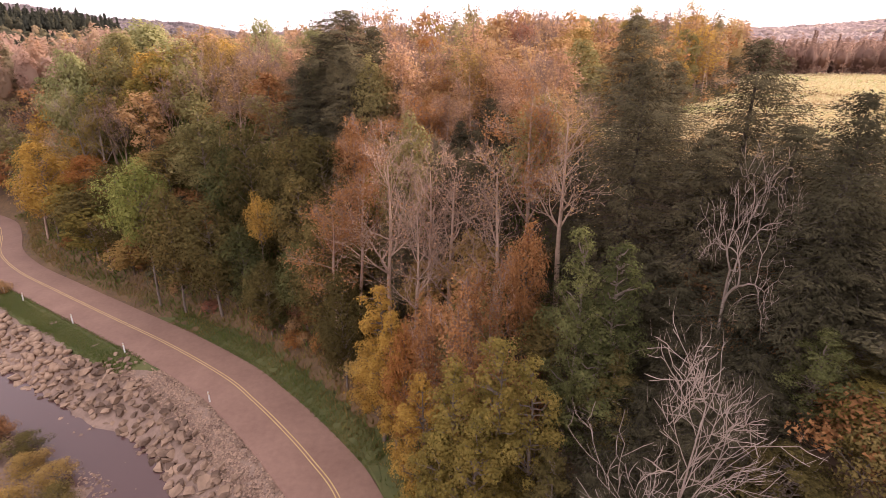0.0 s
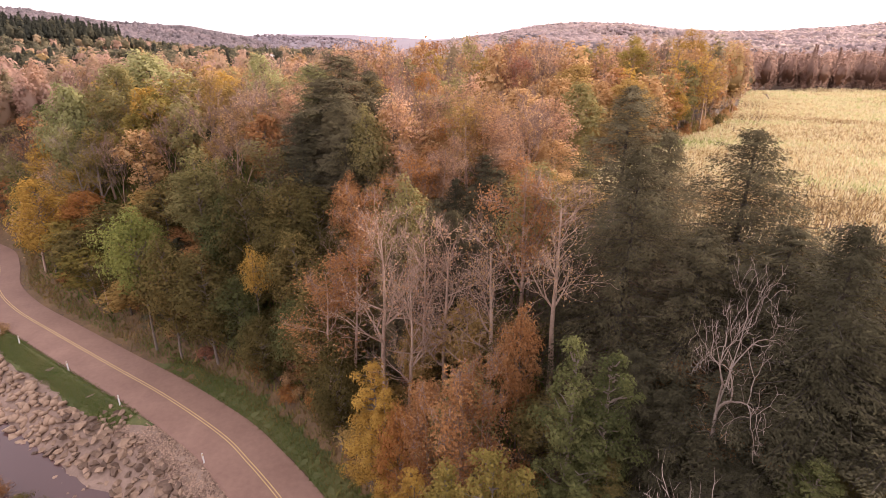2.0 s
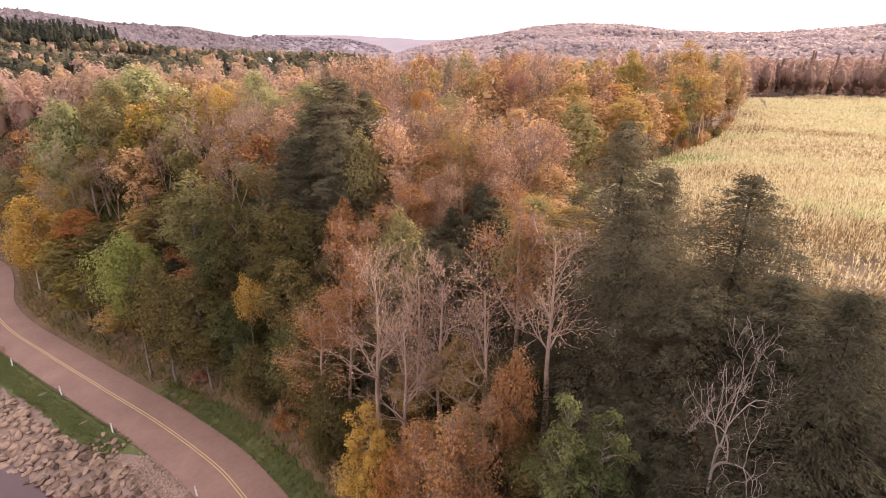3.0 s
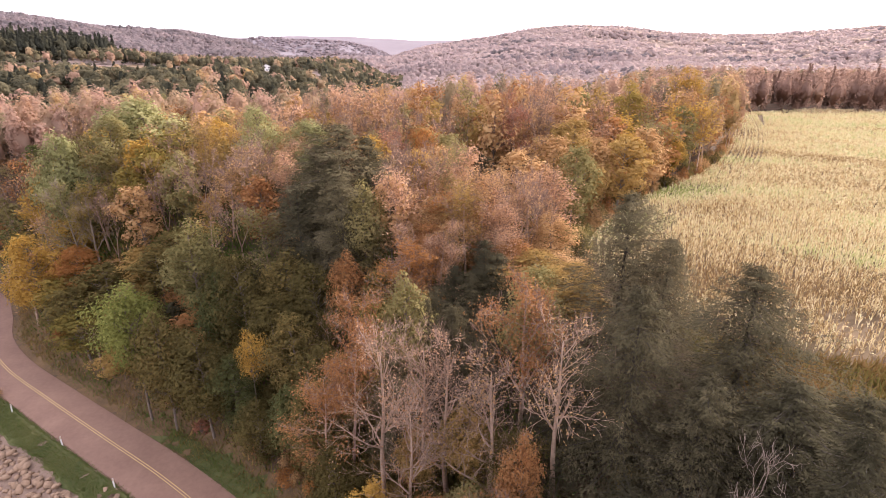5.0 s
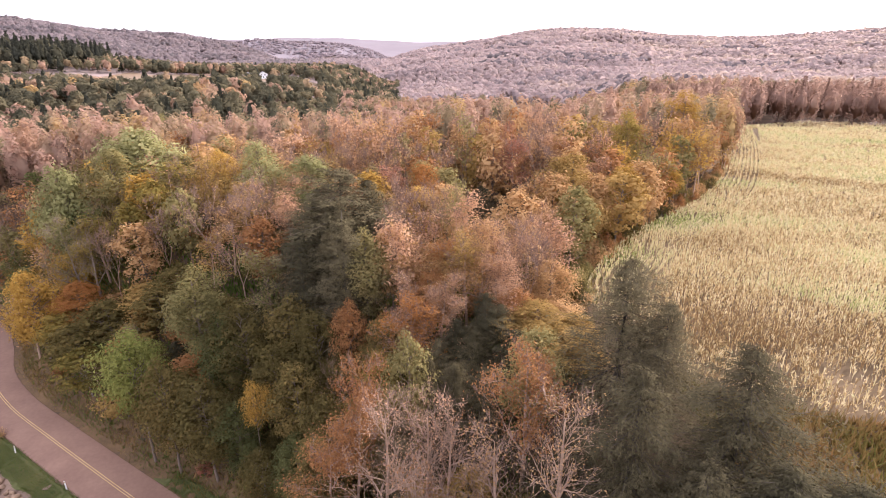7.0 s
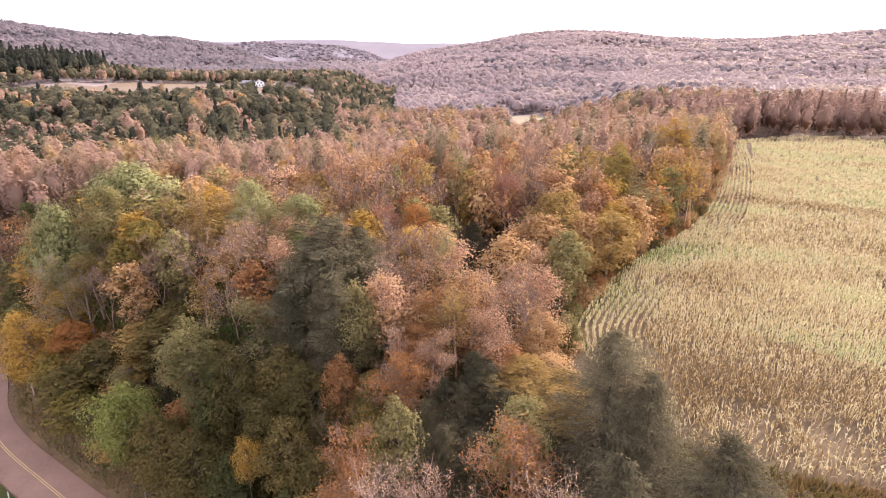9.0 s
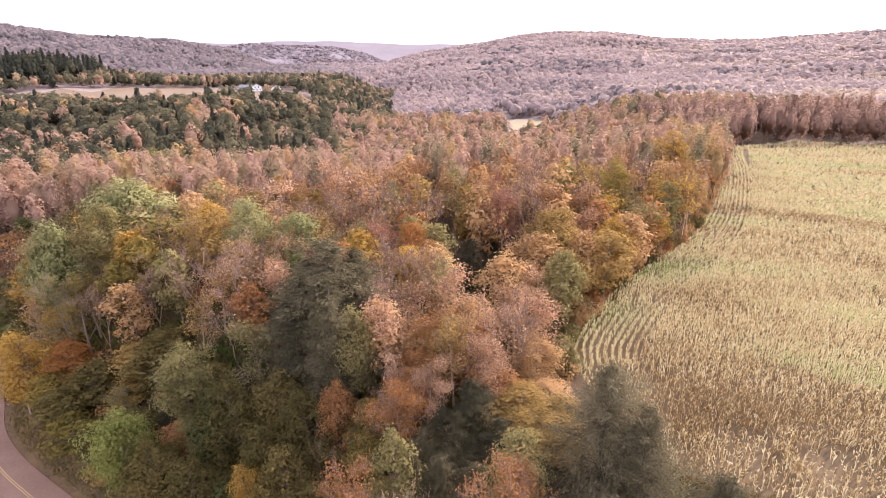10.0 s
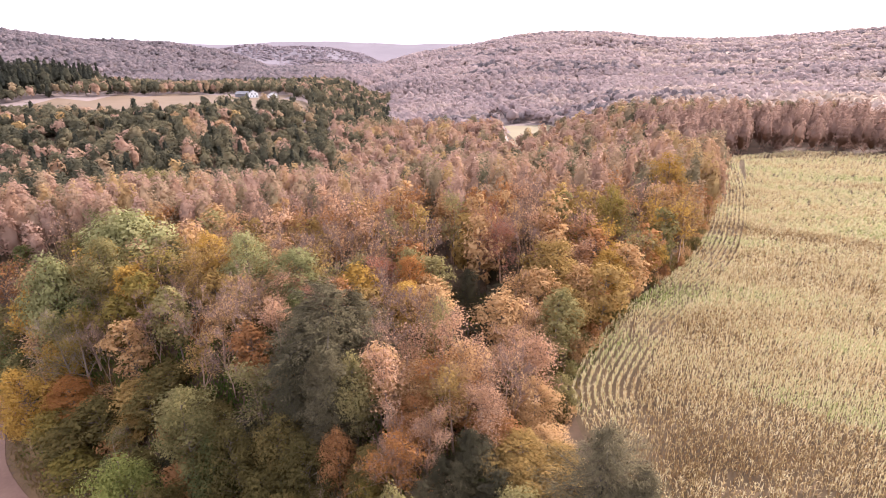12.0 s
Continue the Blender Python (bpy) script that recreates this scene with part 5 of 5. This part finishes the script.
def woods(name, xy, tall, wide, tone, lobes, blades, size, label, stem=0.16, mat=WOODS, forms=10, low=0.0, fill=1.0):
    """A mass of trees seen from afar: each has a stem and an uneven crown of several lobes, shingled with sprays of leaves."""
    k = len(xy)
    shapes = [crown_form(rg, lobes, blades, False) for _ in range(forms)] + [crown_form(rg, lobes, blades, True) for _ in range(4)]
    at, face, core = (np.stack([q[n] for q in shapes]) for n in range(3))
    at[..., 2], core[..., 2] = at[..., 2] * (1 + low) - low, core[..., 2] * (1 + low) - low
    core[..., :2] *= fill
    core[..., 2] = 0.55 + (core[..., 2] - 0.55) * fill
    spire = tone < 0.155
    pick = np.where(spire, forms + rg.integers(0, 4, k), rg.integers(0, forms, k))
    turn = rg.uniform(0, 2 * np.pi, k)
    co, si = np.cos(turn)[:, None], np.sin(turn)[:, None]
    p, q = at[pick], face[pick]
    z = height(*xy.T)
    span = np.where(spire, 1.05, 1.0) * wide / 2
    def stand(p):
        return np.stack([(p[..., 0] * co - p[..., 1] * si) * span[:, None] + xy[:, :1], (p[..., 0] * si + p[..., 1] * co) * span[:, None] + xy[:, 1:], p[..., 2] * tall[:, None] + z[:, None]], -1).reshape(-1, 3)

    c, body = stand(p), stand(core[pick])
    shade = np.stack([q[..., 0] * co - q[..., 1] * si, q[..., 0] * si + q[..., 1] * co, q[..., 2]], -1).reshape(-1, 3)
    ball = unit(body.reshape(k, -1, 3) - np.column_stack([xy, z + 0.5 * tall])[:, None]).reshape(-1, 3)
    lv, _ = leaf_blades(rg, c, 1.0, shade, 0.6, 2.0, None, 0.0, 0.42)
    lv = ((lv.reshape(-1, 3, 3) - c[:, None]) * (size * wide).repeat(blades)[:, None, None] + c[:, None]).reshape(-1, 3)
    a = rg.uniform(0, np.pi, k)
    side = np.column_stack([np.cos(a), np.sin(a), np.zeros(k)]) * stem
    foot, head = np.column_stack([xy, z - 0.4]), np.column_stack([xy, z + tall * 0.8])
    sv = np.stack([foot - side, foot + side, head], 1).reshape(-1, 3)
    tv = np.concatenate([np.repeat(tone, blades * 3), np.full(3 * k, 0.55), np.repeat(tone, len(DOME))])
    v = np.vstack([lv, sv, body])
    loose = len(lv) + len(sv)
    faces = np.vstack([np.arange(loose).reshape(-1, 3), (DOME_FACES[None] + loose + len(DOME) * np.arange(k)[:, None, None]).reshape(-1, 3)])
    flat = np.tile(np.array([[0.0, -0.7, 0.7]]), (3 * k, 1))
    return tagged(new(name, np_mesh(name, v, faces, mat, tv, np.vstack([shade.repeat(3, 0), flat, ball]))), label, "woods", kind="stuff")


def sow(nb, r0, r1, a0, a1, space):
    """Points in a sector, seen from the start, thinned to a spacing."""
    r, a = np.sqrt(rg.uniform(r0 ** 2, r1 ** 2, nb)), np.radians(rg.uniform(a0, a1, nb))
    xy = np.stack([r * np.sin(a), r * np.cos(a)], 1)
    key = np.floor(xy / space).astype(int)
    _, first = np.unique(key, axis=0, return_index=True)
    xy = xy[first]
    bad = inside(FIELD, *xy.T) | inside(MEADOW, *xy.T) | inside(STUBBLE, *xy.T) | (np.abs(road_d(*xy.T)[0]) < 9) | inside(GAP, *xy.T) | inside(TRACK_CLEAR, *xy.T)
    return xy[~bad]


def blend(xy, size):
    return waves(xy[:, 0] + 1.3 * xy[:, 1], xy[:, 1] - xy[:, 0], size)


# the far part of this wood, and what lies beyond it
xy = sow(16000, 136, 425, -50, 52, 5.6)
d_, _ = road_d(*xy.T)
xy = xy[((xy[:, 1] > 139) | (xy[:, 0] < -148) | (xy[:, 0] > 82)) & (d_ > 9)]
r_ = np.hypot(*xy.T)
xy = xy[rg.random(len(xy)) < 1 - 0.4 * sstep(205, 235, r_)]
k = len(xy)
r_ = np.hypot(*xy.T)
dark = sstep(205, 240, r_) * sstep(-12, -60, xy[:, 0] + 0.12 * (r_ - 230))
tone = rg.choice([0.3, 0.38, 0.46, 0.5, 0.58, 0.66, 0.72, 0.76, 0.76, 0.84, 0.96], k) + 0.05 * rg.normal(0, 1, k) + 0.06 * blend(xy, 14.0)
tone = np.clip(tone, 0.24, 1.0)
tone = np.where(rg.random(k) < dark * 0.8, rg.choice([0.1, 0.18, 0.18, 0.2, 0.22, 0.25, 0.28, 0.32], k) + rg.uniform(-0.02, 0.02, k), tone)
brim = (xy[:, 0] > 40) & (edge_dist(FIELD, *xy.T) < 12)
tone = np.where(brim, rg.choice([0.32, 0.4, 0.46, 0.92, 0.98, 0.88], k), tone)
behind = (xy[:, 0] > 120) & (xy[:, 1] > 200) & (xy[:, 1] < 330)
near = r_ < 228
tall = np.where(xy[:, 0] > 0, rg.uniform(18, 25, k), rg.uniform(15, 21, k))
tall = np.where(near, tall, rg.uniform(0.8, 1.2, k) * (16 + 2 * dark - 9 * sstep(285, 345, r_) * sstep(-50, -90, xy[:, 0])))
wide = rg.uniform(6, 9.5, k) * (1 + 0.3 * sstep(205, 235, r_))
for sel, lobes, nb, size in ((near & ~behind, 16, 600, 0.06), (~near & ~behind, 10, 240, 0.088)):
    woods("woods", xy[sel], tall[sel], wide[sel], tone[sel], lobes, nb, np.full(sel.sum(), size), "mixed autumn woods in brown, gold and dark green")
woods("woods", xy[behind], tall[behind] * 1.12, wide[behind] * 0.8, rg.uniform(0.1, 0.9, behind.sum()), 9, 300, np.full(behind.sum(), 0.075), "row of bare reddish brown trees behind the corn field", mat=BROWNWOODS, low=0.25)
# hedgerow woods behind the stubble field, and the conifers on the knoll
xy = sow(9000, 425, 800, -48, -4, 8.5)
k = len(xy)
tone = np.where(rg.random(k) < 0.4, rg.choice([0.1, 0.18, 0.2, 0.24], k), rg.choice([0.2, 0.25, 0.3, 0.42, 0.62], k)) + rg.uniform(-0.03, 0.03, k)
knoll = np.hypot(xy[:, 0] + 405, xy[:, 1] - 535) < 85
tone = np.where(knoll, rg.choice([0.02, 0.06, 0.1, 0.19], k), tone)
woods("woods", xy, np.where(knoll, rg.uniform(15, 25, k), rg.uniform(10, 15, k)), rg.uniform(9, 13, k), tone, 6, 80, np.full(k, 0.13), "dark hedgerow woods and conifers behind a stubble field")
# valley floor and hillsides
for r0, r1, space, nb, size, wide0, label in ((425, 950, 9.5, 40, 0.17, 13.5, "autumn woods covering the hillsides of the valley"), (950, 2050, 16.5, 18, 0.2, 22.0, "hazy autumn woods covering the far hillsides")):
    xy = sow(90000, r0, r1, -50, 52, space)
    if r0 < 800:
        xy = xy[(np.degrees(np.arctan2(*xy.T)) > -4) | (np.hypot(*xy.T) > 800)]
    k = len(xy)
    # glow of the sunlit haze painted into the tone: lighter to the right
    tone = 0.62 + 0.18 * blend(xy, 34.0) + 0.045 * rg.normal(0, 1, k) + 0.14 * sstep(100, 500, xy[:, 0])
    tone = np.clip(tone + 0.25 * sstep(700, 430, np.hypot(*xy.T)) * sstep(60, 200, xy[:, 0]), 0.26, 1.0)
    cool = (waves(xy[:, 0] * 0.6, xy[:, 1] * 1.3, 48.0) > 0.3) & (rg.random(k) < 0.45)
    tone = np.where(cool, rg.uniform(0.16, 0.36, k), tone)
    # and darker to the left, away from that painted glow
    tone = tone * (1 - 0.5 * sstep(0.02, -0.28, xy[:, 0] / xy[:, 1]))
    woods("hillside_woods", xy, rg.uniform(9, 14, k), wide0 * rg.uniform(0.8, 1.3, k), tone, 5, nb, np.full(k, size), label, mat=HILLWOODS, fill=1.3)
xy = sow(9000, 2050, 3000, -48, 50, 27)
k = len(xy)
tone = np.clip(0.66 + 0.1 * blend(xy, 90.0) + 0.06 * rg.normal(0, 1, k), 0.3, 0.95)
woods("ridge_woods", xy, rg.uniform(7, 10, k), rg.uniform(24, 36, k), tone, 3, 12, np.full(k, 0.2), "distant wooded ridges at the horizon, haze tinted into their colour", mat=RIDGE, fill=1.4)


# pale farm track beside the pasture
tx, ty = np.linspace(55, 72, 40), np.linspace(352, 540, 40)
tz = height(tx, ty) + 0.25
tvv = np.concatenate([np.column_stack([tx - 2.2, ty, tz]), np.column_stack([tx + 2.2, ty, tz])])
ti = np.arange(39)
TRACK = solid_mat("track_pale_gravel", (0.26, 0.2, 0.17), (0.4, 0.33, 0.28), 0.3, 0.9)
tagged(new("farm_track", np_mesh("farm_track", tvv, np.stack([ti, ti + 40, ti + 41, ti + 1], 1), TRACK)), "pale gravel farm track beside a pasture", "track", kind="structure")


# ---- farm buildings ----
def gable(name, x, y, w, d, h, roof_h, turn, wall_mat, label, windows):
    z = ground_z(x, y)
    ob = new(name)
    ob.matrix_world = pose(x, y, z, 0, 0, turn)
    bm = bmesh.new()
    prof = [(-w / 2, -0.3), (w / 2, -0.3), (w / 2, h), (0, h + roof_h), (-w / 2, h)]
    a = [bm.verts.new((px, -d / 2, pz)) for px, pz in prof]
    b = [bm.verts.new((px, d / 2, pz)) for px, pz in prof]
    bm.faces.new(a), bm.faces.new(b[::-1])
    for i in range(5):
        bm.faces.new((a[i], b[i], b[(i + 1) % 5], a[(i + 1) % 5]))
    bmesh.ops.recalc_face_normals(bm, faces=bm.faces)
    part("wall", bm_mesh("wall", bm, wall_mat), ob)
    bm = bmesh.new()
    for s in (-1, 1):
        ln = math.hypot(w / 2 + 0.5, roof_h * (1 + 1 / w))
        bmesh.ops.create_cube(bm, size=1, matrix=pose(s * (w / 4 + 0.2), 0, h + roof_h / 2 + 0.05, 0, s * math.degrees(math.atan2(roof_h, w / 2)), 0) @ Matrix.Diagonal((ln, d + 0.9, 0.2, 1)))
    part("roof", bm_mesh("roof", bm, SHINGLE), ob, "grey shingle roof")
    for px, pz in windows:
        bm = bmesh.new()
        bmesh.ops.create_cube(bm, size=1, matrix=Matrix.Translation((px, -d / 2 - 0.02, pz)) @ Matrix.Diagonal((1.0, 0.1, 1.4, 1)))
        part("window", bm_mesh("window", bm, DARK_GLASS), ob, "dark window")
    return tagged(ob, label, "building", "farm buildings")


gable("farmhouse", -177, 562, 9, 8, 4.2, 2.6, 20, SIDING, "white two-storey farmhouse with grey gable roof in a field", [(-3, 1.4), (0, 1.4), (3, 1.4), (-1.6, 3.7), (1.6, 3.7)])
gable("barn", -190, 570, 9, 13, 3.0, 2.4, 75, SHINGLE, "low grey barn with a broad gable roof", [])
gable("garage", -156, 556, 9, 8, 3.2, 2.0, 10, SIDING, "small white garage beside the farmhouse", [(-2, 1.4), (2, 1.4)])
